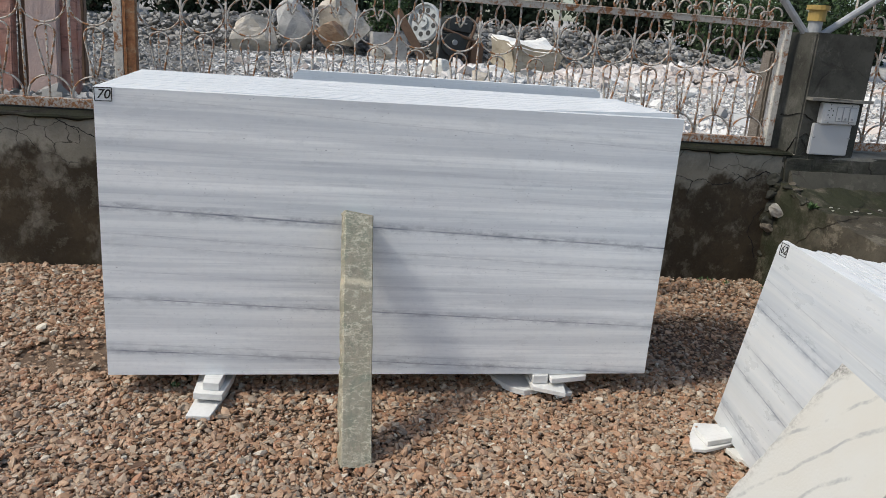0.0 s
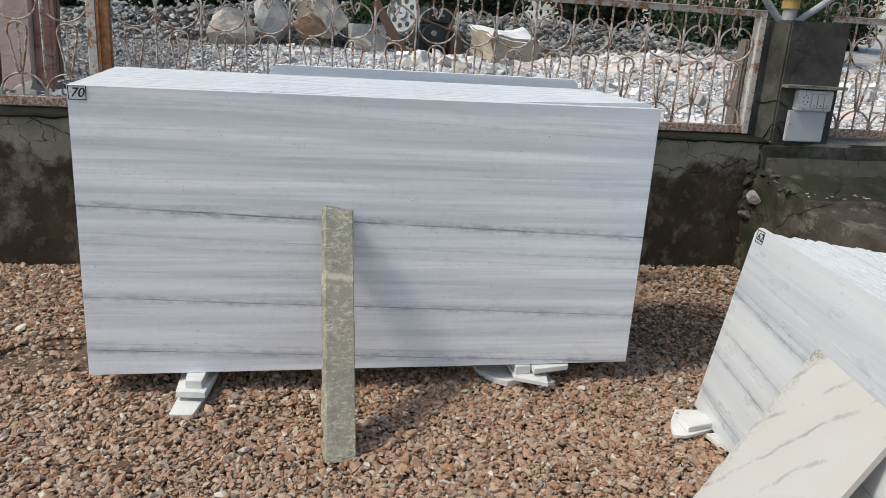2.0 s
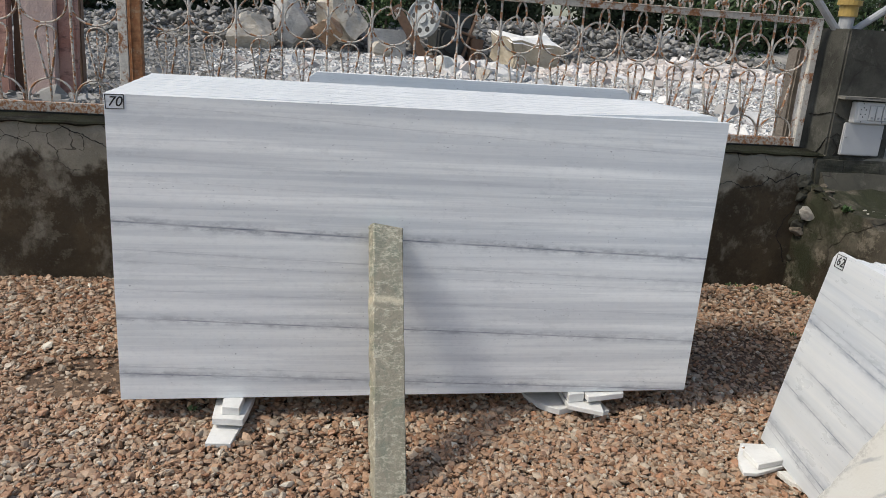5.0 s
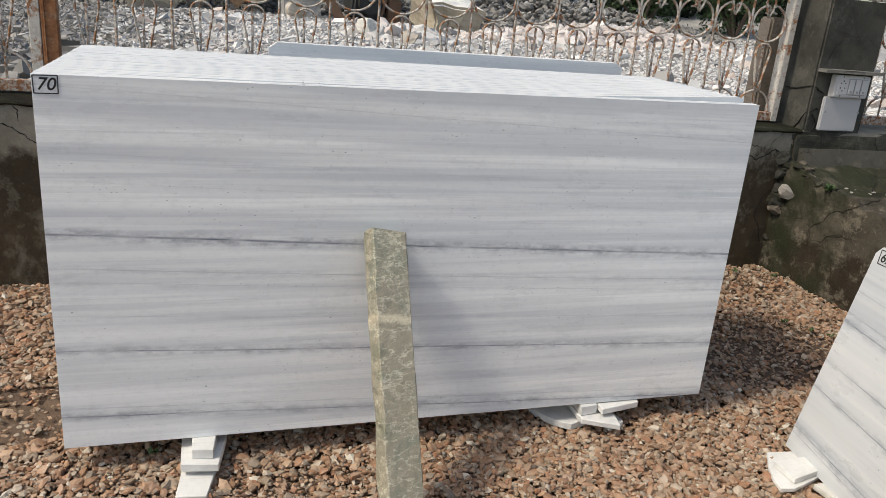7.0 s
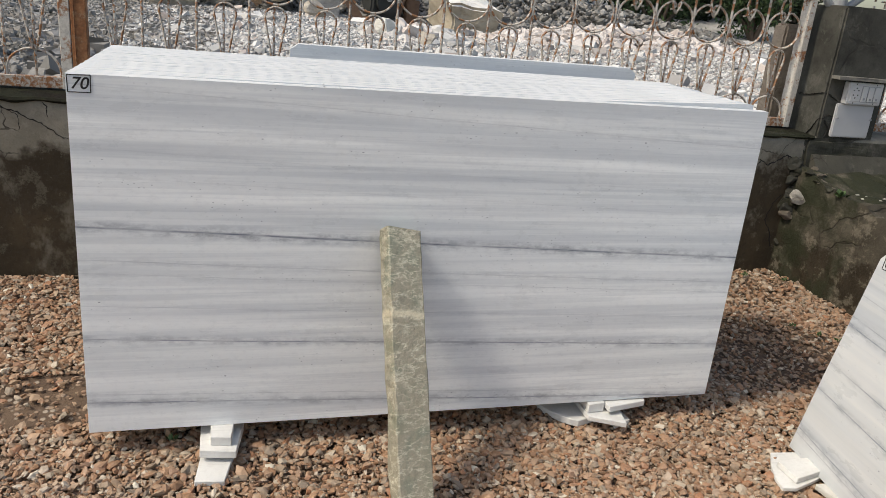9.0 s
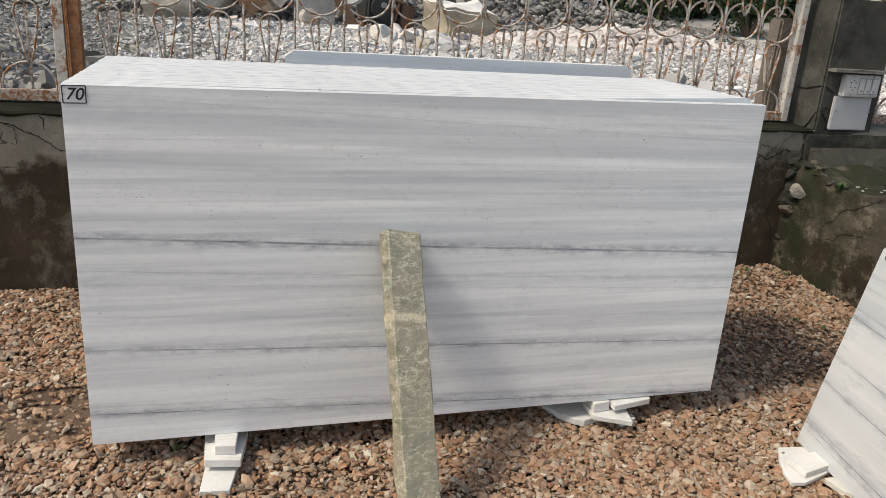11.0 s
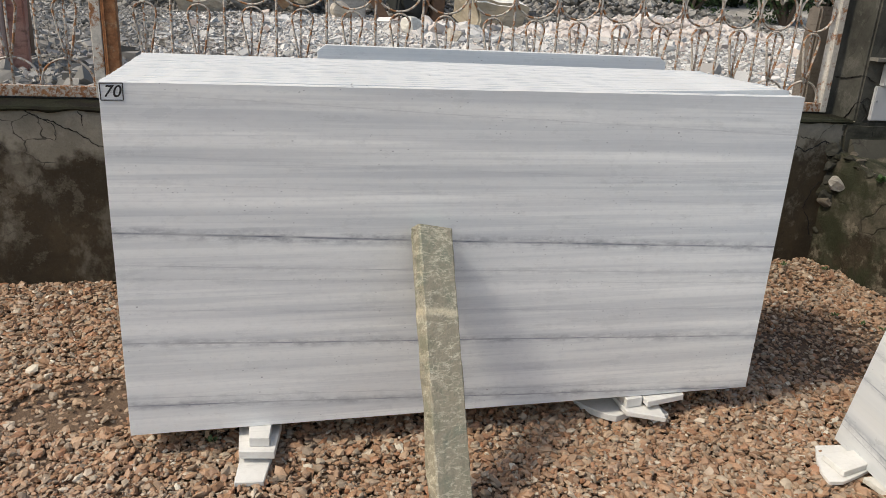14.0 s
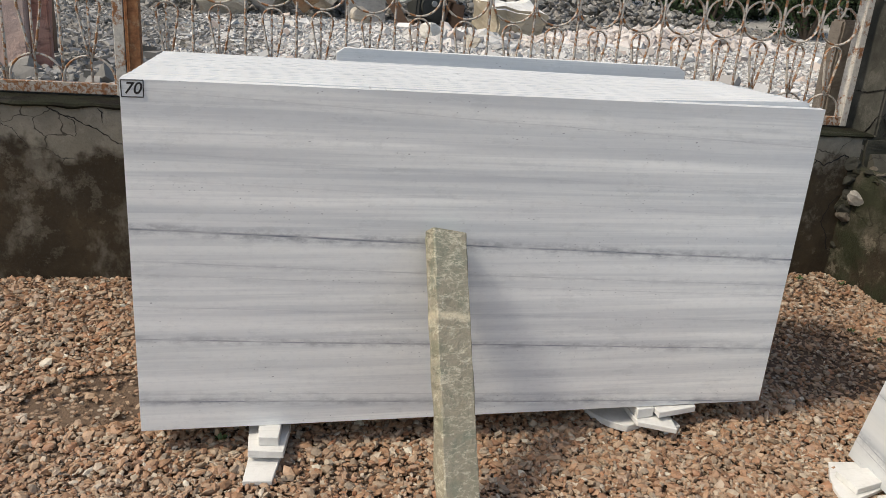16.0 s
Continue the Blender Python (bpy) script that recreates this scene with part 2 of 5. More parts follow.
m_gravel = stones("gravel_stone", [
    (0.0, (0.195, 0.109, 0.061)), (0.10, (0.299, 0.172, 0.098)), (0.22, (0.381, 0.235, 0.143)), (0.32, (0.277, 0.188, 0.125)), (0.42, (0.430, 0.308, 0.207)),
    (0.52, (0.317, 0.151, 0.078)), (0.62, (0.382, 0.288, 0.200)), (0.72, (0.219, 0.171, 0.129)), (0.82, (0.454, 0.383, 0.293)), (0.91, (0.268, 0.139, 0.078)), (1.0, (0.600, 0.559, 0.465))], 0.6, (0.195, 0.132, 0.089))
m_rubble = stones("rubble_stone", [
    (0.0, (0.20, 0.20, 0.20)), (0.15, (0.42, 0.42, 0.41)), (0.3, (0.60, 0.59, 0.57)), (0.45, (0.70, 0.69, 0.67)), (0.6, (0.50, 0.49, 0.47)), (0.7, (0.74, 0.73, 0.71)),
    (0.8, (0.52, 0.43, 0.38)), (0.9, (0.30, 0.29, 0.28)), (1.0, (0.76, 0.75, 0.73))], 0.8, (0.30, 0.29, 0.27))
m_pinkrubble = stones("pinkish_rubble_stone", [
    (0.0, (0.40, 0.345, 0.315)), (0.3, (0.54, 0.495, 0.465)), (0.6, (0.64, 0.615, 0.595)), (0.8, (0.46, 0.395, 0.35)), (1.0, (0.72, 0.70, 0.68))], 0.8, (0.36, 0.30, 0.27))
m_rubble_d = stones("grey_rubble_stone", [
    (0.0, (0.09, 0.088, 0.08)), (0.3, (0.22, 0.215, 0.20)), (0.6, (0.30, 0.29, 0.275)), (0.8, (0.18, 0.165, 0.145)), (1.0, (0.46, 0.45, 0.43))], 0.75, (0.13, 0.125, 0.115))


def soil(name, a, b, c):
    k = Mat(name, 0.85)
    col = k.mix(k.range(k.noise(2.2, 6, 0.65), 0.35, 0.65), a, b)
    col = k.mix(k.range(k.voronoi(38, "F1"), 0.1, 0.5, 0.6, 0.0), col, c)
    k.bump(k.math("ADD", k.noise(30, 5, 0.7), k.voronoi(40)), 0.6, 0.015)
    return k.done(col)


def yard_soil():
    """Damp soil, strewn with small tan stones."""
    k = Mat("damp_soil", 0.85)
    col = k.mix(k.range(k.noise(2.2, 6, 0.65), 0.35, 0.65), (0.085, 0.054, 0.035), (0.135, 0.09, 0.058))
    cell = k.voronoi(42, "F1", None, "Color")
    d = k.voronoi(42)
    sep = k.t.nodes.new("ShaderNodeSeparateColor")
    k.t.links.new(cell, sep.inputs[0])
    stone = k.ramp(sep.outputs[0], [(0.0, (0.24, 0.155, 0.10)), (0.35, (0.36, 0.25, 0.17)), (0.6, (0.33, 0.245, 0.18)), (0.85, (0.42, 0.36, 0.29)), (1.0, (0.28, 0.185, 0.12))])
    x, y, z = k.axes()
    # stones lie closer together away from the raked stretch by the slabs
    away = k.math("MAXIMUM", k.range(y, 1.65, 1.9, 1.0, 0.0), k.range(k.math("ABSOLUTE", k.math("SUBTRACT", x, 0.35)), 2.7, 2.95))
    few = k.math("MULTIPLY_ADD", away, -0.30, 0.30)
    f = k.math("MULTIPLY", k.range(d, 0.30, k.math("MULTIPLY_ADD", away, 0.3, 0.55), 1.0, 0.0), k.range(sep.outputs[1], few, k.math("ADD", few, 0.12)))
    col = k.mix(k.math("MULTIPLY", f, 0.9), col, stone)
    k.bump(k.math("ADD", k.math("MULTIPLY", f, 0.8), k.noise(60, 4, 0.7)), 0.7, 0.012)
    return k.done(col)


m_soil = yard_soil()
m_bed = soil("rubble_bed", (0.30, 0.295, 0.28), (0.42, 0.41, 0.39), (0.5, 0.49, 0.47))


def concrete(name, a, b, damp, damp_z, crack_scale, moss=0.0, crack=0.85, relief=0.7, moss_from=None, pale=0.3):
    """Old cement render: cloudy, cracked, with a darker damp coat below a ragged line."""
    k = Mat(name, 0.85, 0.0, 0.12)
    x, y, z = k.axes()
    n1, n2, n3 = k.noise(1.7, 6, 0.6), k.noise(9, 5, 0.65), k.noise(70, 3, 0.7)
    col = k.mix(k.range(n1, 0.32, 0.68), a, b)
    col = k.mix(k.range(n2, 0.42, 0.72, 0.0, 0.5), col, tuple(c * 0.6 for c in a))
    line = k.math("ADD", z, k.math("MULTIPLY", k.math("SUBTRACT", k.noise(2.6, 5, 0.65), 0.5), 0.75))
    wet = k.range(line, damp_z - 0.035, damp_z + 0.06, 1.0, 0.0)
    patch = k.range(k.noise(4.5, 5, 0.72, k.obj((1, 1, 0.7))), 0.52, 0.68, 1.0, 0.5)
    wet = k.math("MULTIPLY", wet, patch)
    dcol = k.mix(k.range(k.noise(3.2, 6, 0.7), 0.40, 0.68), damp, tuple(c * 1.9 for c in damp))
    dcol = k.mix(k.range(k.noise(28, 4, 0.7), 0.5, 0.72, 0.0, 0.5), dcol, tuple(c * 0.6 for c in damp))
    col = k.mix(k.math("MULTIPLY", wet, 0.93), col, dcol)
    lime = k.math("MULTIPLY", k.range(k.noise(5.5, 6, 0.74), 0.53, 0.60, 0.0, pale), k.range(k.noise(40, 4, 0.7), 0.35, 0.55, 0.4, 1.0))
    col = k.mix(lime, col, tuple(c * 1.8 for c in b))
    if moss:
        green = k.range(k.noise(4, 5, 0.7), 0.36, 0.55, 0.0, moss)
        if moss_from is not None:
            rag = k.math("MULTIPLY_ADD", k.noise(8, 4, 0.7), 0.12, y)
            green = k.math("MULTIPLY", green, k.range(rag, moss_from, moss_from + 0.06))
        col = k.mix(green, col, (0.026, 0.030, 0.017))
    warp = k.t.nodes.new("ShaderNodeVectorMath")
    warp.operation = "MULTIPLY_ADD"
    nz = k.t.nodes.new("ShaderNodeTexNoise")
    nz.inputs["Scale"].default_value, nz.inputs["Detail"].default_value = 3.5, 4
    k.t.links.new(k.co.outputs["Object"], nz.inputs["Vector"])
    k.t.links.new(nz.outputs["Color"], warp.inputs[0])
    warp.inputs[1].default_value = (0.25, 0.25, 0.25)
    k.t.links.new(k.co.outputs["Object"], warp.inputs[2])
    cr = k.voronoi(crack_scale, "DISTANCE_TO_EDGE", warp.outputs[0])
    crm = k.math("MULTIPLY", k.range(k.math("SUBTRACT", cr, k.range(k.noise(13, 3), 0.4, 0.7, 0.0, 0.010)), 0.001, 0.008, 1.0, 0.0), k.range(k.noise(2.3, 3), 0.48, 0.56))
    crm = k.math("MULTIPLY", crm, k.math("SUBTRACT", 1.0, k.math("MULTIPLY", wet, 0.75)))
    col = k.mix(k.math("MULTIPLY", crm, crack), col, (0.02, 0.018, 0.016))
    col = k.mix(k.range(n3, 0.5, 0.8, 0.0, 0.35), col, tuple(c * 0.45 for c in a))
    k.bump(k.math("SUBTRACT", k.math("ADD", k.math("MULTIPLY", n2, 0.5), k.math("MULTIPLY", n3, 0.6)), k.math("MULTIPLY", crm, 1.6 * crack)), relief, 0.014)
    return k.done(col, k.range(wet, 0.0, 1.0, 0.88, 0.62))


m_wall = concrete("cracked_render", (0.19, 0.175, 0.14), (0.27, 0.25, 0.205), (0.029, 0.021, 0.012), 0.80, 4.6, 0.0, 0.75, 0.35, None, 0.12)
m_column = concrete("column_render", (0.042, 0.042, 0.036), (0.090, 0.088, 0.076), (0.036, 0.036, 0.030), 1.12, 1.7, 0.0, 0.3, 0.35)
m_apron = concrete("apron_mortar", (0.060, 0.058, 0.048), (0.085, 0.081, 0.067), (0.04, 0.038, 0.03), 0.4, 2.0, 0.0, 0.5, 0.4)
m_plinth = concrete("plinth_render", (0.065, 0.062, 0.053), (0.115, 0.108, 0.092), (0.03, 0.028, 0.022), 0.85, 3.4, 0.5, 0.6, 0.6)
m_coping = concrete("blackened_mortar", (0.006, 0.005, 0.004), (0.016, 0.014, 0.011), (0.015, 0.014, 0.011), 0.985, 4.0, 0.6, 0.5, 0.9)
m_block = concrete("mossy_concrete", (0.034, 0.029, 0.021), (0.092, 0.082, 0.063), (0.024, 0.019, 0.013), 0.42, 1.6, 0.9, 0.45, 0.8, 4.12, 0.75)


def rusty(name, paint, amount, size=11):
    k = Mat(name, 0.75)
    n1, n2 = k.noise(size, 6, 0.7), k.noise(60, 4, 0.75)
    rust = k.ramp(k.noise(30, 5, 0.7), [(0.3, (0.12, 0.048, 0.022)), (0.5, (0.27, 0.115, 0.048)), (0.7, (0.40, 0.21, 0.10))])
    f = k.range(k.math("MULTIPLY_ADD", n2, 0.45, n1), amount, amount + 0.14)
    pc = k.mix(k.range(n2, 0.4, 0.7), paint, tuple(c * 0.72 for c in paint))
    col = k.mix(f, pc, rust)
    k.bump(k.math("ADD", n2, f), 0.5, 0.003)
    return k.done(col, k.range(f, 0, 1, 0.6, 0.9))


m_fence = rusty("flaking_cream_paint", (0.54, 0.50, 0.44), 0.69, 15)
m_frame = rusty("white_paint_on_iron", (0.58, 0.55, 0.49), 0.74)
m_rust = rusty("rusted_iron", (0.36, 0.22, 0.12), 0.58)
m_rail = rusty("flaking_rusty_rail", (0.46, 0.40, 0.34), 0.66, 42)
m_toprail = rusty("rust_streaked_rail", (0.50, 0.46, 0.40), 0.69, 20)


def plainish(name, col, rough=0.6, metal=0.0, var=0.25, scale=12):
    k = Mat(name, rough, metal)
    n = k.noise(scale, 5, 0.65)
    k.bump(k.noise(scale * 8, 3), 0.2, 0.003)
    return k.done(k.mix(k.range(n, 0.35, 0.7), col, tuple(c * (1 - var) for c in col)))


m_ledge = plainish("grey_stone_ledge", (0.20, 0.19, 0.165), 0.8, 0, 0.45, 18)
m_plastic = plainish("grey_white_plastic", (0.47, 0.475, 0.48), 0.45, 0, 0.06, 5)
m_plastic_w = plainish("white_switch_plastic", (0.56, 0.56, 0.55), 0.4, 0, 0.06, 5)
# even near-black tone of the crack ribbons
m_crack = plainish("crack_near_black", (0.012, 0.011, 0.009), 0.95)
m_dark = plainish("black_plastic", (0.03, 0.03, 0.03), 0.5)
m_ink = plainish("black_marker", (0.012, 0.012, 0.014), 0.5)
m_pipe = plainish("grey_paint_pipe", (0.34, 0.35, 0.36), 0.5)
m_yellow = plainish("ochre_paint", (0.38, 0.26, 0.07), 0.6)
m_machine = plainish("dark_machine_paint", (0.035, 0.038, 0.036), 0.6)
m_wheel = plainish("pale_grey_rim", (0.42, 0.44, 0.44), 0.5)
m_brown = plainish("brown_iron", (0.16, 0.095, 0.06), 0.8)
m_leaf = plainish("leaf_green", (0.055, 0.105, 0.028), 0.6, 0, 0.5, 3)
m_darkleaf = plainish("dark_leaf", (0.022, 0.038, 0.014), 0.8, 0, 0.5, 2)
m_midleaf = plainish("mid_leaf", (0.045, 0.085, 0.024), 0.7, 0, 0.5, 3)
m_bark = plainish("bark", (0.10, 0.075, 0.055), 0.9)


def rock_mat(name, a, b, c, scale=4):
    k = Mat(name, 0.85)
    col = k.mix(k.range(k.noise(scale, 6, 0.65), 0.35, 0.65), a, b)
    col = k.mix(k.range(k.noise(scale * 2.2, 5, 0.7, k.obj((1, 1, 3))), 0.5, 0.7, 0, 0.7), col, c)
    k.bump(k.noise(scale * 6, 6, 0.7), 0.7, 0.03)
    return k.done(col)


m_beige = rock_mat("beige_rock", (0.40, 0.35, 0.28), (0.50, 0.46, 0.40), (0.28, 0.24, 0.19))
m_grey = rock_mat("grey_rock", (0.34, 0.34, 0.33), (0.44, 0.43, 0.42), (0.24, 0.24, 0.24))
m_orange = rock_mat("orange_rock", (0.27, 0.15, 0.085), (0.33, 0.23, 0.15), (0.10, 0.065, 0.045))
m_white_rock = rock_mat("white_rock", (0.66, 0.65, 0.61), (0.58, 0.56, 0.50), (0.42, 0.38, 0.31))
m_tanrock = rock_mat("tan_rock", (0.34, 0.29, 0.21), (0.42, 0.37, 0.29), (0.25, 0.20, 0.14), 2)
m_marble_top = rock_mat("white_marble_top", (0.80, 0.79, 0.75), (0.72, 0.70, 0.64), (0.60, 0.56, 0.49), 2)
m_stub = rock_mat("brown_post_stone", (0.15, 0.125, 0.10), (0.21, 0.18, 0.15), (0.10, 0.08, 0.06), 6)
m_paleR = rock_mat("dusty_pale_rock", (0.36, 0.34, 0.30), (0.44, 0.42, 0.38), (0.24, 0.22, 0.19), 14)
m_pink = rock_mat("pink_stone", (0.50, 0.36, 0.31), (0.42, 0.32, 0.29), (0.36, 0.24, 0.20), 2)
m_redstone = rock_mat("red_stone", (0.34, 0.15, 0.11), (0.42, 0.24, 0.19), (0.10, 0.05, 0.04), 3)


# ---- building helpers ----
def mesh(name, bm, material, smooth=False):
    me = bpy.data.meshes.new(name)
    bm.to_mesh(me)
    bm.free()
    for m in material if isinstance(material, (list, tuple)) else [material]:
        me.materials.append(m)
    if smooth:
        me.polygons.foreach_set("use_smooth", [True] * len(me.polygons))
    return me


def part(name, bm, material, parent=None, label="", smooth=False):
    """Links a bmesh (or a shared mesh) as one mesh object, under parent where one is given."""
    me = mesh(name, bm, material, smooth) if isinstance(bm, bmesh.types.BMesh) else bm
    ob = new(name, me)
    ob.parent = parent
    if label:
        tagged(ob, label)
    return ob


def thing(name, label, category, at=(0, 0, 0), group="", kind=""):
    ob = new(name)
    ob.location = at
    ob.empty_display_size = 0.1
    return tagged(ob, label, category, group, kind)


def box(bm, x0, x1, y0, y1, z0, z1, bevel=0.0, seg=1):
    b = bmesh.new()
    bmesh.ops.create_cube(b, size=1)
    bmesh.ops.scale(b, vec=(x1 - x0, y1 - y0, z1 - z0), verts=b.verts)
    bmesh.ops.translate(b, vec=((x0 + x1) / 2, (y0 + y1) / 2, (z0 + z1) / 2), verts=b.verts)
    if bevel:
        bmesh.ops.bevel(b, geom=b.edges[:], offset=bevel, segments=seg, affect="EDGES")
    tmp = bpy.data.meshes.new("tmp")
    b.to_mesh(tmp)
    b.free()
    bm.from_mesh(tmp)
    bpy.data.meshes.remove(tmp)
    return bm


def prism(bm, outline, lo, hi, axis="z"):
    """Extrudes a 2D outline between lo and hi along an axis."""
    def put(p, h):
        return {"z": (p[0], p[1], h), "y": (p[0], h, p[1]), "x": (h, p[0], p[1])}[axis]
    a = [bm.verts.new(put(p, lo)) for p in outline]
    b = [bm.verts.new(put(p, hi)) for p in outline]
    n = len(a)
    bm.faces.new(a)
    bm.faces.new(b[::-1])
    for i in range(n):
        bm.faces.new((a[i], b[i], b[(i + 1) % n], a[(i + 1) % n]))
    bmesh.ops.recalc_face_normals(bm, faces=bm.faces)
    return bm


def sweep(bm, pts, r, depth=None, n=6, closed=False):
    """A bar of elliptic section along a path in the xz plane: r in the plane, depth across it."""
    depth = depth or r
    rings, m = [], len(pts)
    for i, p in enumerate(pts):
        a = pts[(i - 1) % m] if closed or i else p
        b = pts[(i + 1) % m] if closed or i < m - 1 else p
        tx, tz = b[0] - a[0], b[1] - a[1]
        s = math.hypot(tx, tz) or 1
        nx, nz = -tz / s, tx / s
        rings.append([bm.verts.new((p[0] + nx * r * math.cos(k), depth * math.sin(k), p[1] + nz * r * math.cos(k))) for k in (2 * math.pi * (j + 0.5) / n for j in range(n))])
    for i in range(m if closed else m - 1):
        A, B = rings[i], rings[(i + 1) % m]
        for j in range(n):
            bm.faces.new((A[j], A[(j + 1) % n], B[(j + 1) % n], B[j]))
    if not closed:
        bm.faces.new(rings[0][::-1])
        bm.faces.new(rings[-1])
    bmesh.ops.recalc_face_normals(bm, faces=bm.faces)
    return bm


def tube(bm, a, b, r, n=12, r2=None):
    a, b = Vector(a), Vector(b)
    d = b - a
    q = d.to_track_quat("Z", "Y").to_matrix().to_4x4()
    bmesh.ops.create_cone(bm, cap_ends=True, segments=n, radius1=r, radius2=r if r2 is None else r2, depth=d.length, matrix=Matrix.Translation((a + b) / 2) @ q)
    return bm


def rock(bm, size, seed, sub=3, rough=0.18, cuts=13):
    """An angular boulder: a ball cut by planes, then roughened."""
    rng = random.Random(seed)
    bmesh.ops.create_icosphere(bm, subdivisions=sub, radius=1)
    planes = []
    for _ in range(cuts):
        v = Vector((rng.gauss(0, 1), rng.gauss(0, 1), rng.gauss(0, 1))).normalized()
        planes.append((v, rng.uniform(0.45, 0.78)))
    for v in bm.verts:
        for nrm, d in planes:
            k = v.co.dot(nrm)
            if k > d:
                v.co -= nrm * (k - d)
        v.co += v.co.normalized() * rough * 0.25 * noise.fractal(v.co * 2.2 + Vector((seed, 0, 0)), 1.0, 2.0, 4)
        v.co = Vector((v.co.x * size[0], v.co.y * size[1], v.co.z * size[2]))
    return bm


def solid(faces):
    bm = bmesh.new()
    if faces == 20:
        bmesh.ops.create_icosphere(bm, subdivisions=1, radius=1)
    else:
        bmesh.ops.create_cube(bm, size=1.25)
        bmesh.ops.triangulate(bm, faces=bm.faces)
    bm.verts.ensure_lookup_table()
    v = np.array([p.co for p in bm.verts])
    f = np.array([[p.index for p in q.verts] for q in bm.faces])
    bm.free()
    return v, f


def scatter(name, places, sizes, material, seed, flat=0.6, faces=20):
    """Many loose angular stones as one mesh: places (n, 3) and half sizes (n,)."""
    rng = np.random.default_rng(seed)
    bv, bf = solid(faces)
    n, k = len(places), len(bv)
    kinds = 40
    shapes = np.empty((kinds, k, 3))
    for i in range(kinds):
        s = bv * (1 + rng.uniform(-0.22, 0.22, (k, 1))) + rng.uniform(-0.08, 0.08, (k, 3))
        for _ in range(7 if faces == 20 else 2):
            d = rng.normal(size=3)
            d /= np.linalg.norm(d)
            h = s @ d
            s = s - np.outer(np.maximum(h - rng.uniform(0.42, 0.8), 0), d)
        shapes[i] = s * (1.55, rng.uniform(0.8, 1.25), rng.uniform(flat * 0.8, flat * 1.5))
    pick = rng.integers(0, kinds, n)
    yaw, tx, ty = rng.uniform(0, 2 * np.pi, n), rng.normal(0, 0.35, n), rng.normal(0, 0.35, n)
    c, s = np.cos(yaw), np.sin(yaw)
    P = shapes[pick] * sizes[:, None, None]
    x, y, z = P[..., 0], P[..., 1], P[..., 2]
    y, z = y * np.cos(tx)[:, None] - z * np.sin(tx)[:, None], y * np.sin(tx)[:, None] + z * np.cos(tx)[:, None]
    x, z = x * np.cos(ty)[:, None] + z * np.sin(ty)[:, None], -x * np.sin(ty)[:, None] + z * np.cos(ty)[:, None]
    x, y = x * c[:, None] - y * s[:, None], x * s[:, None] + y * c[:, None]
    V = (np.stack([x, y, z], -1) + places[:, None, :]).reshape(-1, 3)
    F = (bf[None] + (np.arange(n) * k)[:, None, None]).reshape(-1, 3)
    me = bpy.data.meshes.new(name)
    me.vertices.add(len(V))
    me.vertices.foreach_set("co", V.astype(np.float32).ravel())
    me.loops.add(F.size)
    me.loops.foreach_set("vertex_index", F.astype(np.int32).ravel())
    me.polygons.add(len(F))
    me.polygons.foreach_set("loop_start", np.arange(0, F.size, 3, dtype=np.int32))
    me.polygons.foreach_set("use_smooth", np.zeros(len(F), dtype=bool))
    me.update(calc_edges=True)
    me.materials.append(material)
    return new(name, me)


# ---- ground ----
WALL_Y, WALL_TOP, FENCE_Y = 4.60, 1.035, 4.81


def rise(y):
    """The yard climbs gently towards the wall."""
    f = min(1.0, max(0.0, (y - 2.95) / 1.6))
    return 0.142 * f * f * (3 - 2 * f)


def yard_ground():
    bm = bmesh.new()
    xs = [-600, -60, -12, -6] + [-4 + 0.08 * i for i in range(126)] + [12, 60, 600]
    ys = [-600, -60, -12, -3] + [0.4 + 0.08 * i for i in range(56)]
    grid = [[bm.verts.new((x, y, -0.028 + rise(y) + 0.010 * noise.noise(Vector((x * 1.5, y * 1.5, 0))) if -4 <= x <= 6 and 0.4 < y else rise(y) - 0.03)) for x in xs] for y in ys]
    for j in range(len(ys) - 1):
        for i in range(len(xs) - 1):
            bm.faces.new((grid[j][i], grid[j][i + 1], grid[j + 1][i + 1], grid[j + 1][i]))
    return tagged(part("ground", bm, m_soil, None, "", True), "damp brown soil of the stone yard", "ground", kind="structure")


def rubble_z(x, y):
    return 0.80 + 0.006 * (y - 5) + 0.05 * math.sin(x * 0.7 + 1) * min(1, (y - 5) / 6) + max(0, y - 20.5) * 0.16


def rubble_ground():
    bm = bmesh.new()
    xs = [-400, -80, -30] + [-14 + 0.6 * i for i in range(60)] + [40, 100, 400]
    ys = [5.05 + 0.5 * i for i in range(54)] + [40, 120, 600]
    grid = [[bm.verts.new((x, y, rubble_z(x, min(y, 30)))) for x in xs] for y in ys]
    for j in range(len(ys) - 1):
        for i in range(len(xs) - 1):
            bm.faces.new((grid[j][i], grid[j][i + 1], grid[j + 1][i + 1], grid[j + 1][i]))
    return tagged(part("rubble_ground", bm, m_bed, None, "", True), "pale crushed stone ground behind the fence", "ground", kind="structure")


yard_ground()
rubble_ground()


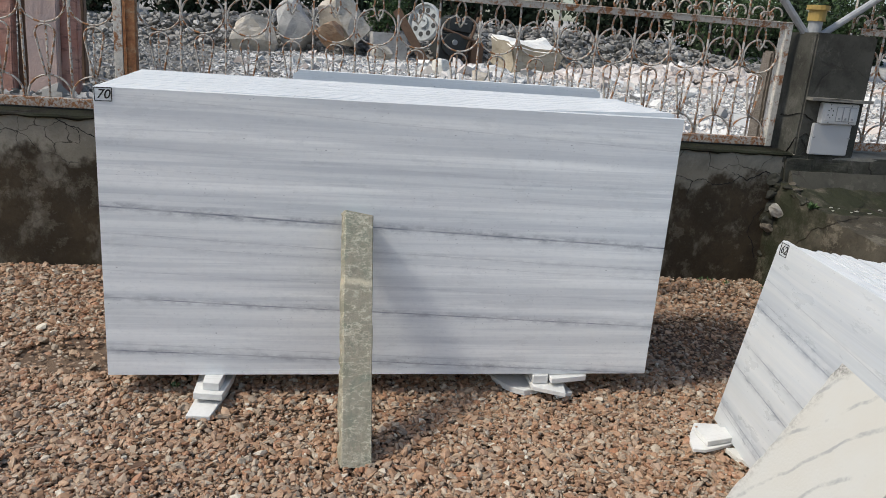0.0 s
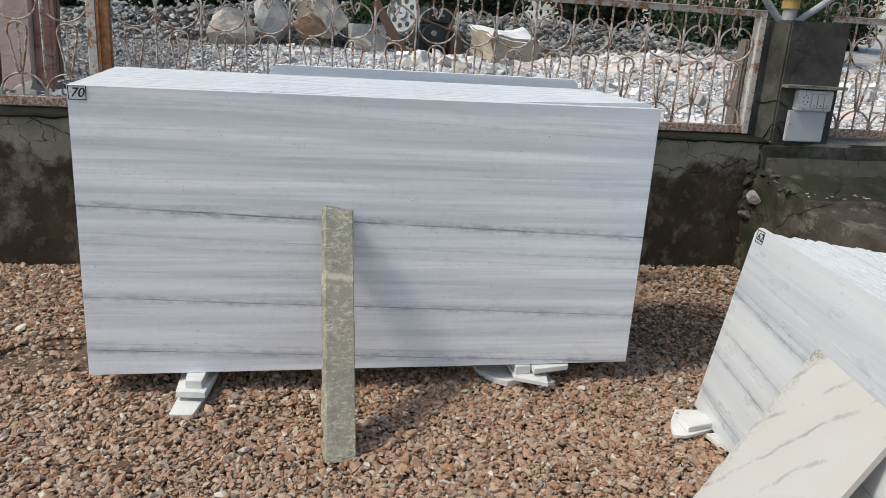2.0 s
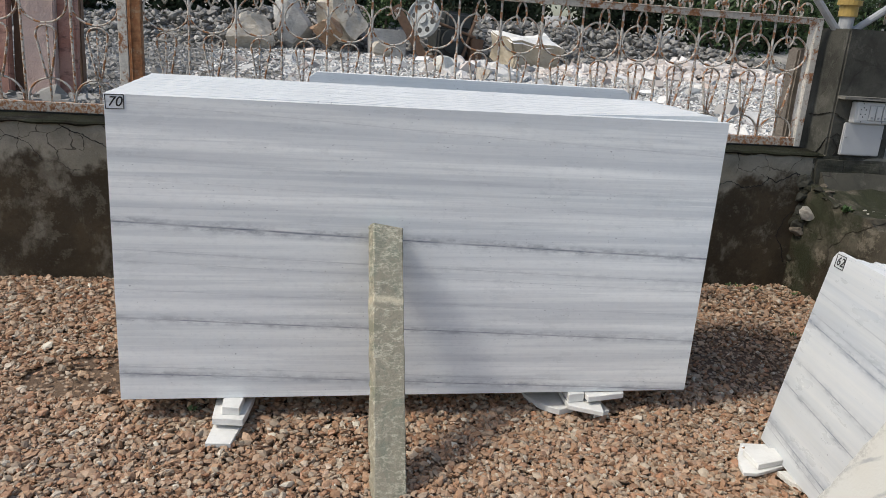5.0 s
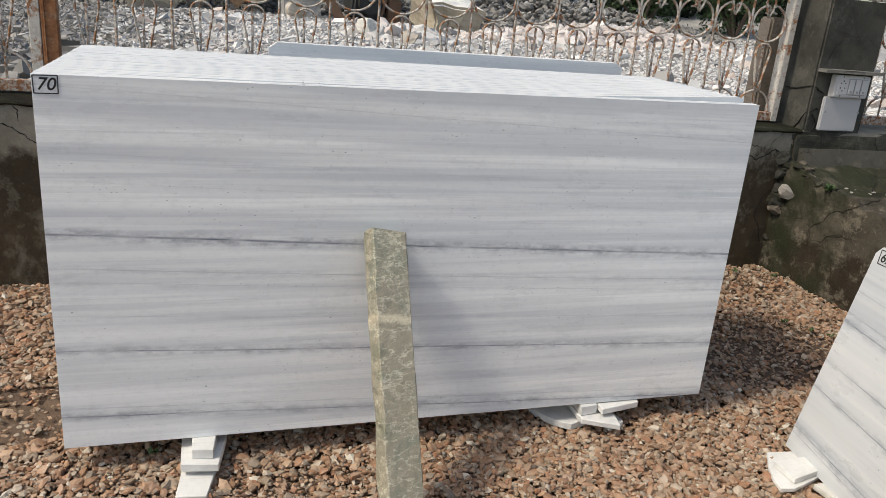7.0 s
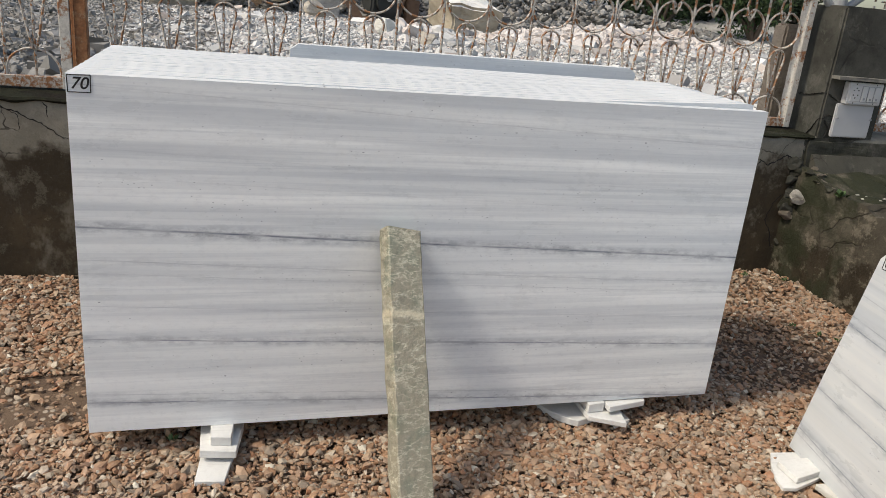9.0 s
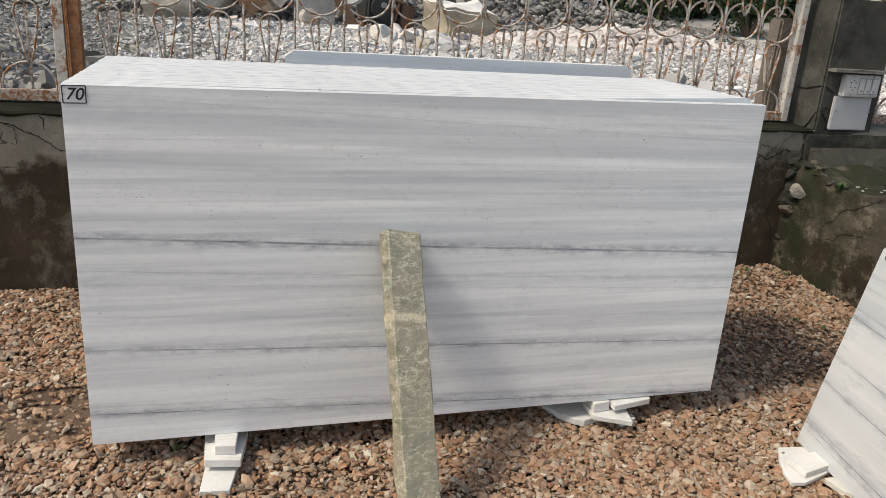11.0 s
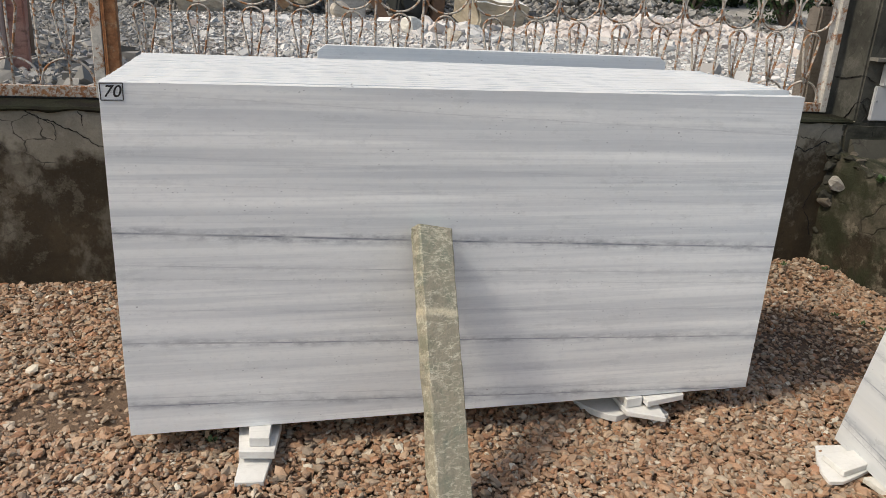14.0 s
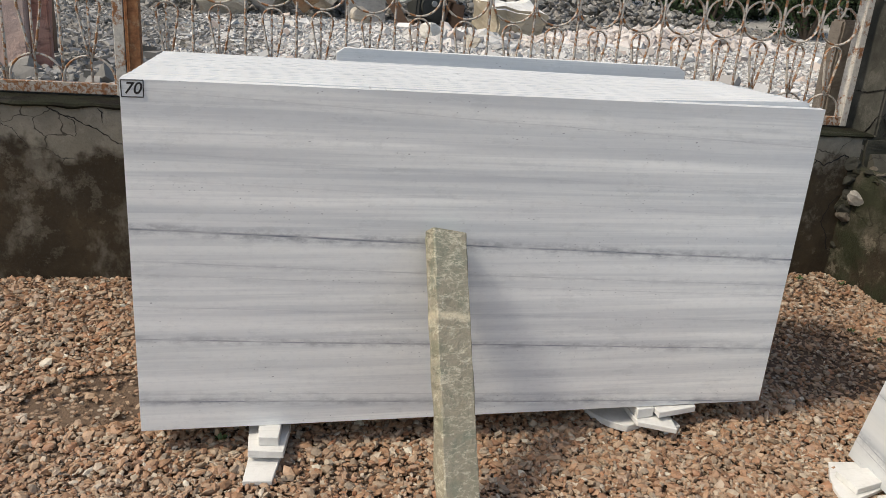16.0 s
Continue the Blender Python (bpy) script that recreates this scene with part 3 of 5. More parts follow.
def gravel_layer(count, mid, spread, z, seed, bare):
    r = np.random.default_rng(seed)
    p = np.column_stack([r.uniform(-2.5, 3.2, count), 1.75 + 2.87 * r.uniform(size=count) ** 0.93, np.zeros(count)])
    p = p[~((p[:, 0] > -0.6) & (p[:, 0] < 1.35) & (p[:, 1] > 3.42) & (p[:, 1] < 4.3))]
    p = p[~((p[:, 0] > 2.1) & (p[:, 1] < 2.7))]
    # thinner cover on bare damp patches, and where the stack's shadow is deepened
    for cx, cy, rx, ry, keep in bare:
        d = ((p[:, 0] - cx) / rx) ** 2 + ((p[:, 1] - cy) / ry) ** 2
        p = p[(d > 1) | (r.uniform(size=len(p)) < keep)]
    sz = np.exp(r.normal(math.log(mid), spread, len(p))).clip(mid * 0.5, mid * 2.0)
    heap = np.array([0.010 * noise.noise(Vector((a * 3.1, b * 3.1, 7))) for a, b, _ in p])
    p[:, 2] = z - 0.022 + heap + np.array([rise(b) for b in p[:, 1]]) + r.uniform(-0.004, 0.006, len(p)) + sz * 0.1
    return p, sz


# second patch: sparse damp soil that also darkens the stack's cast shadow
BARE = [(-1.12, 3.52, 0.28, 0.18, 0.12), (2.3, 3.62, 0.52, 0.34, 0.14), (-0.2, 3.0, 0.22, 0.1, 0.5), (0.45, 2.75, 0.2, 0.09, 0.6), (2.6, 4.45, 0.5, 0.4, 0.4)]
p1, s1 = gravel_layer(56000, 0.0098, 0.30, 0.002, 3, BARE)
p2, s2 = gravel_layer(42000, 0.0112, 0.38, 0.011, 4, BARE)
tagged(scatter("gravel", np.vstack([p1, p2]), np.concatenate([s1, s2]), m_gravel, 11, 0.62), "loose tan, pinkish and grey gravel on the yard", "gravel", kind="stuff")
p3, s3 = gravel_layer(20000, 0.0062, 0.3, 0.014, 5, BARE[:1])
tagged(scatter("grit", p3, s3, m_gravel, 12, 0.7, 12), "fine tan grit between the gravel", "gravel", kind="stuff")


def rubble(name, count, x0, x1, y0, y1, lo, hi, material, seed, label):
    r = np.random.default_rng(seed)
    # closer rows hold more, smaller stones
    y = y0 + (y1 - y0) * r.uniform(size=count) ** 1.6
    x = r.uniform(x0, x1, count) * (0.5 + 0.5 * (y - 5) / (y1 - 5))
    s = np.exp(r.normal(math.log(math.sqrt(lo * hi)), 0.42, count)).clip(lo, hi) * (0.7 + (y - y0) / (y1 - y0) * 0.35)
    z = np.array([rubble_z(a, b) for a, b in zip(x, y)]) + s * 0.2 + r.uniform(0, 0.03, count)
    return tagged(scatter(name, np.column_stack([x, y, z]), s, material, seed + 50, 0.7, 12), label, "rubble", kind="stuff")


rubble("pale_rubble", 58000, -2.6, 20, 5.12, 22, 0.015, 0.046, m_rubble, 21, "white and grey broken marble rubble behind the fence")
rubble("grey_rubble", 22000, -14, -0.8, 5.12, 22, 0.016, 0.06, m_rubble_d, 22, "dull grey broken stone rubble behind the fence")
rubble("large_rubble", 420, -2, 20, 6.5, 22, 0.07, 0.18, m_rubble, 23, "larger pale stone chunks among the rubble")


rubble("grey_chunks", 330, -9, -1.6, 5.4, 12, 0.05, 0.13, m_rubble_d, 24, "large dull grey stone chunks among the rubble")


def heap(name, count, cx, cy, rx, ry, h, lo, hi, material, seed, label):
    r = np.random.default_rng(seed)
    a, d = r.uniform(0, 2 * np.pi, count), np.sqrt(r.uniform(size=count))
    x, y = cx + rx * d * np.cos(a), cy + ry * d * np.sin(a)
    sz = r.uniform(lo, hi, count)
    z = np.array([rubble_z(p, q) for p, q in zip(x, y)]) + h * (1 - d ** 2) * r.uniform(0.6, 1.0, count)
    return tagged(scatter(name, np.column_stack([x, y, z]), sz, material, seed, 0.75), label, "rubble", kind="stuff")


heap("stone_heap", 1500, 8.6, 17.5, 3.6, 1.2, 0.40, 0.05, 0.16, m_pinkrubble, 31, "low heap of pinkish white stone chunks")
heap("stone_heap", 260, 2.9, 14.5, 1.0, 0.9, 0.2, 0.06, 0.20, m_rubble, 32, "low heap of mixed pale and grey stones")
heap("stone_heap", 5200, 3.5, 22.0, 12.0, 1.6, 0.95, 0.04, 0.12, m_rubble_d, 33, "dark grey bank of broken stone")


# ---- wall, column, concrete block ----
def wall_face(x, z):
    return WALL_Y + 0.012 * noise.noise(Vector((x * 1.7, z * 2.3, 4))) + (0.012 if z > WALL_TOP - 0.005 else 0)


def crack(pts, out, width, parent, seed):
    """A jagged dark ribbon drawn for a crack along pts on a face that looks along out; it thins towards its end."""
    rng = random.Random(seed)
    out, fine = Vector(out), []
    for a, b in zip(pts, pts[1:]):
        a, b = Vector(a), Vector(b)
        side = (b - a).cross(out).normalized()
        k = max(2, int((b - a).length / 0.012))
        fine += [a.lerp(b, j / k) + side * rng.uniform(-0.005, 0.005) * (j > 0) for j in range(k)]
    fine.append(Vector(pts[-1]))
    bm, rows = bmesh.new(), []
    for i, p in enumerate(fine):
        d = fine[min(i + 1, len(fine) - 1)] - fine[max(i - 1, 0)]
        side = d.cross(out).normalized() * width * rng.uniform(0.3, 1.0) * (1 - 0.7 * i / len(fine))
        rows.append([bm.verts.new(p + side + out * 0.002), bm.verts.new(p - side + out * 0.002), bm.verts.new(p - side * 0.3 - out * 0.02)])
    for a, b in zip(rows, rows[1:]):
        for j in range(3):
            bm.faces.new((a[j], b[j], b[(j + 1) % 3], a[(j + 1) % 3]))
    bm.faces.new(rows[0])
    bm.faces.new(rows[-1][::-1])
    bmesh.ops.recalc_face_normals(bm, faces=bm.faces)
    return part("crack", bm, m_crack, parent, "dark jagged crack")


def garden_wall():
    bm = bmesh.new()
    xs = [-5 + 0.1 * i for i in range(121)]
    zs = [-0.1 + 0.1 * i for i in range(11)] + [0.98, WALL_TOP - 0.012, WALL_TOP]
    front = [[bm.verts.new((x, wall_face(x, z), z)) for x in xs] for z in zs]
    back = [bm.verts.new((x, WALL_Y + 0.48, WALL_TOP + 0.015 + 0.006 * noise.noise(Vector((x * 4, 0, 1))))) for x in xs]
    low = [bm.verts.new((x, WALL_Y + 0.48, -0.1)) for x in xs]
    rows = front + [back, low]
    for a, b in zip(rows, rows[1:]):
        for i in range(len(xs) - 1):
            bm.faces.new((a[i], a[i + 1], b[i + 1], b[i]))
    bmesh.ops.recalc_face_normals(bm, faces=bm.faces)
    wall = tagged(part("wall_north", bm, m_wall, None, "", True), "low boundary wall of cracked grey render, damp at its foot", "wall", kind="structure")
    for i, (w, path) in enumerate((
            (0.0055, [(3.08, 0.86), (3.05, 0.88), (2.99, 0.91), (2.94, 0.88), (2.86, 0.84), (2.80, 0.87), (2.76, 0.82), (2.63, 0.80), (2.54, 0.84), (2.47, 0.82), (2.38, 0.85), (2.1, 0.83)]),
            (0.0035, [(2.47, 0.82), (2.45, 0.76), (2.44, 0.69)]), (0.003, [(2.80, 0.87), (2.74, 0.89)]),
            (0.006, [(3.10, 0.80), (3.04, 0.84), (2.99, 0.91)]), (0.0045, [(3.02, 0.30), (2.98, 0.42), (2.93, 0.48), (2.97, 0.60), (3.03, 0.66)]),
            (0.004, [(-1.27, 1.02), (-1.25, 1.0), (-1.25, 0.95)]), (0.005, [(-1.50, 1.02), (-1.47, 1.0), (-1.43, 0.98), (-1.38, 0.97), (-1.34, 0.94), (-1.28, 0.92), (-1.19, 0.85), (-1.0, 0.83)]),
            (0.003, [(-1.43, 0.98), (-1.38, 0.95), (-1.38, 0.88)]), (0.0035, [(-2.0, 0.93), (-1.86, 0.90), (-1.77, 0.95), (-1.66, 0.91), (-1.60, 0.82)]))):
        crack([(x, wall_face(x, z), z) for x, z in path], (0, -1, 0), w, wall, i)


garden_wall()


def coping():
    """A ragged, dirty mortar layer on top of the wall."""
    bm = bmesh.new()
    n = 240
    rows = []
    for i in range(n + 1):
        x = -5 + 8.15 * i / n
        j = noise.noise(Vector((x * 9, 0, 0))) * 0.012 + noise.noise(Vector((x * 30, 3, 0))) * 0.006
        rows.append([bm.verts.new(p) for p in ((x, 4.588 + j, 1.020 + j), (x, 4.580 + j, 1.030 + j * 0.5), (x, 4.592 + j, 1.041 + j * 0.3), (x, 5.09, 1.060), (x, 5.09, 1.01))])
    for a, b in zip(rows, rows[1:]):
        for q in range(5):
            bm.faces.new((a[q], b[q], b[(q + 1) % 5], a[(q + 1) % 5]))
    bm.faces.new(rows[0])
    bm.faces.new(rows[-1][::-1])
    bmesh.ops.recalc_face_normals(bm, faces=bm.faces)
    tagged(part("coping", bm, m_coping), "dirty blackened mortar coping with a ragged edge", "coping", kind="structure")


coping()


def column():
    t = thing("column", "square grey cement-rendered gate column with hairline cracks", "column", (3.40, 4.78, 0))
    bm = bmesh.new()
    box(bm, -0.230, 0.215, -0.18, 0.22, 0.95, 1.83, 0.012, 2)
    bmesh.ops.subdivide_edges(bm, edges=bm.edges[:], cuts=3, use_grid_fill=True)
    for v in bm.verts:
        v.co += Vector((0.006 * noise.noise(v.co * 4), 0.006 * noise.noise(v.co * 4 + Vector((5, 0, 0))), 0))
    part("shaft", bm, m_column, t)
    crack([(-0.235, 0.06, 1.28), (-0.236, -0.04, 1.28), (-0.236, -0.15, 1.31), (-0.232, -0.172, 1.31)], (-1, 0, 0), 0.003, t, 40)
    crack([(-0.22, -0.184, 1.305), (-0.14, -0.186, 1.27)], (0, -1, 0), 0.003, t, 41)
    crack([(-0.236, -0.09, 1.03), (-0.236, -0.135, 1.095), (-0.234, -0.172, 1.15)], (-1, 0, 0), 0.004, t, 42)
    crack([(-0.22, -0.186, 1.15), (-0.18, -0.187, 1.18), (-0.15, -0.187, 1.165)], (0, -1, 0), 0.004, t, 43)
    crack([(-0.20, -0.187, 1.14), (-0.16, -0.187, 1.09), (-0.18, -0.187, 1.035)], (0, -1, 0), 0.003, t, 44)
    bm = bmesh.new()
    box(bm, -0.300, 1.2, -0.205, 0.05, 0.80, 1.030, 0.02, 2)
    bmesh.ops.subdivide_edges(bm, edges=bm.edges[:], cuts=9, use_grid_fill=True)
    for v in bm.verts:
        v.co += 0.013 * Vector((noise.fractal(v.co * 9, 0.7, 2, 4), noise.fractal(v.co * 6 + Vector((5, 0, 0)), 1, 2, 3), 0.8 * noise.fractal(v.co * 5 + Vector((0, 9, 0)), 1, 2, 3)))
    part("plinth", bm, m_plinth, t, "cracked rendered plinth")
    bm = bmesh.new()
    rows = []
    for i in range(40):
        x = -0.250 + 1.45 * i / 39
        j = 0.010 * noise.fractal(Vector((x * 4, 0, 0)), 0.8, 2, 3)
        rows.append([bm.verts.new((x, yy, zz)) for yy, zz in ((0.05, 0.925), (-0.215 + j, 0.925 + j * 0.4), (-0.245 + j, 0.885), (-0.285 + j * 1.5, 0.825 + j), (-0.28, 0.60), (0.05, 0.60))])
    for a, b in zip(rows, rows[1:]):
        for q in range(6):
            bm.faces.new((a[q], b[q], b[(q + 1) % 6], a[(q + 1) % 6]))
    bm.faces.new(rows[0])
    bm.faces.new(rows[-1][::-1])
    bmesh.ops.recalc_face_normals(bm, faces=bm.faces)
    part("apron", bm, m_apron, t, "smooth grey mortar apron")
    return t


column()


def concrete_block():
    bm = bmesh.new()
    key = [(4.62, -0.05), (4.62, 0.40), (4.62, 0.845), (4.50, 0.83), (4.36, 0.775), (4.28, 0.742), (4.05, 0.735), (4.02, 0.70), (3.7, 0.66), (3.2, 0.58), (2.9, 0.50), (2.9, -0.05)]
    out = []
    for (y0, z0), (y1, z1) in zip(key, key[1:]):
        k = max(1, int(math.hypot(y1 - y0, z1 - z0) / 0.045))
        out += [(y0 + (y1 - y0) * j / k, z0 + (z1 - z0) * j / k) for j in range(k)]
    out.append(key[-1])
    m, n = len(out), 52
    # side face: rows from the profile down to the ground
    def rough(p, a):
        q = Vector(p)
        return q + a * Vector((noise.fractal(q * 9, 0.6, 2, 5), noise.fractal(q * 9 + Vector((9, 0, 0)), 0.6, 2, 5), noise.fractal(q * 9 + Vector((0, 9, 0)), 0.6, 2, 5)))
    rows = [[bm.verts.new(rough((3.07 + 0.05 * i + 0.14 * (4.62 - y), y, z), 0.016 if z > 0 else 0)) for y, z in out] for i in range(n + 1)]
    for a, b in zip(rows, rows[1:]):
        for j in range(m - 1):
            bm.faces.new((a[j], b[j], b[j + 1], a[j + 1]))
    face = [v for v in rows[0]]
    steps = 9
    prev = face
    for t in range(1, steps + 1):
        cur = [bm.verts.new(rough((3.065 + 0.14 * (4.62 - y) - 0.03 * t / steps, y, -0.05 + (z + 0.05) * (1 - t / steps)), 0.014)) for y, z in out]
        for j in range(m - 1):
            bm.faces.new((prev[j], prev[j + 1], cur[j + 1], cur[j]))
        prev = cur
    bmesh.ops.remove_doubles(bm, verts=bm.verts, dist=0.0005)
    bmesh.ops.recalc_face_normals(bm, faces=bm.faces)
    return tagged(part("concrete_block", bm, m_block), "mossy cracked concrete side block with a sloped stepped top", "concrete block", kind="structure")


concrete_block()


# ---- marble slabs ----
def slab_mesh(name, outline, thick, face, seed):
    """A slab standing in the xz plane, its polished face at y = 0, its sawn edges slightly uneven."""
    rng = random.Random(seed)
    pts = []
    n = len(outline)
    for i in range(n):
        (x0, z0), (x1, z1) = outline[i], outline[(i + 1) % n]
        k = max(1, int(math.hypot(x1 - x0, z1 - z0) / 0.12))
        for j in range(k):
            f = j / k
            w = 0.0 if j == 0 else rng.uniform(-0.0005, 0.0004)
            dx, dz = x1 - x0, z1 - z0
            s = math.hypot(dx, dz)
            pts.append((x0 + dx * f + dz / s * w, z0 + dz * f - dx / s * w))
    bm = bmesh.new()
    prism(bm, pts, 0, thick, "y")
    for f in bm.faces:
        f.material_index = 0 if abs(f.normal.y) > 0.9 else 1
    rim = [e for e in bm.edges if abs(e.calc_face_angle(0)) > 1.2 and abs(e.verts[0].co.y - e.verts[1].co.y) < 1e-4]
    bmesh.ops.bevel(bm, geom=rim, offset=0.0005, segments=1, affect="EDGES")
    return mesh(name, bm, [face, m_edge])


def number_tag(text, parent, x, z, w, h):
    """A hand-drawn marker frame with a number in it, on the polished face."""
    bm = bmesh.new()
    c = [(x, z), (x + w, z + 0.002), (x + w - 0.001, z - h), (x + 0.001, z - h - 0.001)]
    for (a, b) in zip(c, c[1:] + c[:1]):
        tube(bm, (a[0], -0.0008, a[1]), (b[0], -0.0008, b[1]), 0.0016, 6)
    part("number_frame", bm, m_ink, parent, "black marker frame")
    cu = bpy.data.curves.new("number", "FONT")
    cu.body, cu.size, cu.shear, cu.offset, cu.extrude = text, h * 1.02, 0.25, 0.0005, 0.0004
    cu.align_x, cu.align_y = "CENTER", "CENTER"
    tmp = new("tmp", cu)
    me = bpy.data.meshes.new_from_object(tmp.evaluated_get(bpy.context.evaluated_depsgraph_get()))
    bpy.data.objects.remove(tmp)
    me.materials.append(m_ink)
    ob = part("number", me, m_ink, parent, "black handwritten number " + text)
    ob.matrix_basis = Matrix.Translation((x + w / 2, -0.0012, z - h / 2)) @ pose(0, 0, 0, 90, 0, 0)


def stack_70():
    rng = random.Random(5)
    y, i = 3.150, 0
    while y < 3.77:
        t = 0.0195
        x0 = -0.892 + (0 if i < 3 else 0.0016 * i + rng.uniform(-0.002, 0.002))
        x1 = 1.607 if i < 2 else (1.585 + 0.0012 * i + rng.uniform(-0.012, 0.008))
        top = 1.345 + (0 if i == 0 else rng.uniform(-0.0003, 0.0003) + 0.0011 * i)
        L, H = x1 - x0, top - 0.102
        if i < 2:
            out = [(0, 0), (L, 0.003), (L, H + 0.006), (0, H)]
        elif i == 2:
            out = [(0, 0), (L, 0), (L, H - 0.01), (0, H)]
        else:
            # the rear slabs stand a little higher at this end, their corners broken
            up = max(0.0, 0.024 - 0.0009 * i)
            out = [(0, 0), (L, 0), (L, H + up - rng.uniform(0.004, 0.03)), (L - rng.uniform(0.01, 0.05) - 0.0022 * i, H + up), (1.78, H), (0, H)]
        ob = new("marble_slab", slab_mesh("marble_slab", out, t, m_slab, 100 + i))
        ob.location = (x0, y, 0.102)
        if i == 0:
            tagged(ob, "banded grey-white marble slab with a marker number, front of the stack", "marble slab", "stack of large marble slabs")
            number_tag("70", ob, 0.004, H - 0.004, 0.066, 0.05)
        else:
            tagged(ob, "banded grey-white marble slab standing on edge in a stack", "marble slab", "stack of large marble slabs")
        y += t + rng.choice((0.0001, 0.0001, 0.0002, 0.0003, 0.0009))
        i += 1
    for j in range(3):
        out = [(0, 0), (1.745, 0), (1.745, 1.266), (1.71, 1.29), (0.035, 1.29), (0, 1.265)]
        ob = new("marble_slab", slab_mesh("marble_slab", out, 0.02, m_slab, 300 + j))
        ob.location = (-0.154 + 0.004 * j, 4.19 + 0.022 * j, 0.112)
        tagged(ob, "shorter grey marble slab with clipped corners behind the stack", "marble slab", "clipped marble slabs behind the stack")


stack_70()

U62 = math.degrees(math.atan2(-0.15, 0.99))


def stack_62():
    """Slabs standing along y, leaning away to +x; local x runs towards the viewer's side."""
    rng = random.Random(9)
    base = Matrix.Translation((1.834, 2.85, 0.018)) @ Matrix.Rotation(radians(-90 + U62), 4, "Z") @ Matrix.Rotation(radians(-6.2), 4, "X")
    off = 0.0
    for i in range(34):
        H = 0.905 if i == 0 else 0.885 + rng.uniform(-0.004, 0.003)
        x0 = 0.0 if i == 0 else rng.uniform(-0.006, 0.008)
        out = [(x0, 0), (2.45, 0), (2.45, H), (x0 + 0.115, H), (x0 + 0.09, H - 0.02 - rng.uniform(0, 0.02))]
        ob = new("marble_slab", slab_mesh("marble_slab", out, 0.019, m_slab_b, 400 + i))
        ob.matrix_basis = base @ Matrix.Translation((0, off, 0))
        if i == 0:
            tagged(ob, "marble slab with bold grey bands and a marker number, leaning", "marble slab", "stack of leaning marble slabs")
            number_tag("62", ob, 0.115, H - 0.010, 0.062, 0.05)
        else:
            tagged(ob, "white marble slab leaning in a stack of sawn slabs", "marble slab", "stack of leaning marble slabs")
        off += 0.019 + rng.choice((0.001, 0.004, 0.006))


stack_62()


def cream_strip():
    """A broad cream marble offcut that leans on the smaller stack as a prop."""
    T, F, u = Vector((1.822, 2.110, 0.683)), Vector((1.410, 2.129, 0.0)), Vector((-0.15, -0.99, 0)).normalized()
    v = (T - F)
    Ln = v.length
    v.normalize()
    w = u.cross(v).normalized()
    rng = random.Random(3)
    left = [(rng.uniform(-0.004, 0.006), Ln * i / 24) for i in range(25)]
    left[-1] = (0.012, Ln - 0.004)
    out = left[::-1] + [(0.0, 0.0), (0.505, 0.0), (0.505, Ln + 0.01)]
    bm = bmesh.new()
    prism(bm, [p for i, p in enumerate(out) if i != 25], 0, -0.02, "z")
    ob = part("marble_strip", bm, m_cream)
    m = Matrix((u, v, w)).transposed().to_4x4()
    m.translation = F - w * 0.0
    ob.matrix_basis = m
    tagged(ob, "cream marble offcut with grey veins and a broken corner, leaning", "marble offcut")


cream_strip()


def green_prop():
    bm = bmesh.new()
    n, W, Tk, Ln = 40, 0.122, 0.10, 1.048
    rng = random.Random(4)
    rings = []
    for i in range(n + 1):
        z = Ln * i / n
        j = [rng.uniform(-0.003, 0.003) for _ in range(4)]
        back = 0.010 * noise.noise(Vector((z * 6, 1, 0)))
        cut = 0.014 if i == n else 0.0
        rings.append([bm.verts.new(p) for p in (
            (0.004 + j[0], 0.0, z), (0.0 + j[1] * 0.6, 0.004, z), (-0.002 + j[1] * 2, Tk * 0.55, z), (0.004 + back, Tk, z), (W - 0.006, Tk + back * 0.3, z - cut), (W + j[3] * 0.6, 0.004, z - cut), (W - 0.004, 0.0, z - cut))])
    k = len(rings[0])
    for a, b in zip(rings, rings[1:]):
        for j in range(k):
            bm.faces.new((a[j], b[j], b[(j + 1) % k], a[(j + 1) % k]))
    bm.faces.new(rings[0])
    bm.faces.new(rings[-1][::-1])
    bmesh.ops.recalc_face_normals(bm, faces=bm.faces)
    ob = part("stone_prop", bm, m_green)
    ob.matrix_basis = Matrix.Translation((0.108, 2.535, 0.0)) @ Matrix.Rotation(radians(-31), 4, "X") @ Matrix.Rotation(radians(8), 4, "Z")
    tagged(ob, "rough green veined stone bar propping the marble stack", "stone bar")


green_prop()


def chip(outline, z0, z1, label, tilt=(0, 0), material=None):
    cx, cy = sum(p[0] for p in outline) / len(outline), sum(p[1] for p in outline) / len(outline)
    bm = bmesh.new()
    prism(bm, [(p[0] - cx, p[1] - cy) for p in outline], 0, z1 - z0)
    bmesh.ops.bevel(bm, geom=bm.edges[:], offset=0.002, segments=1, affect="EDGES")
    ob = part("marble_offcut", bm, material or m_chip)
    ob.matrix_basis = pose(cx, cy, z0, tilt[0], tilt[1], 0)
    return tagged(ob, label, "marble offcut", "offcuts under the slabs")


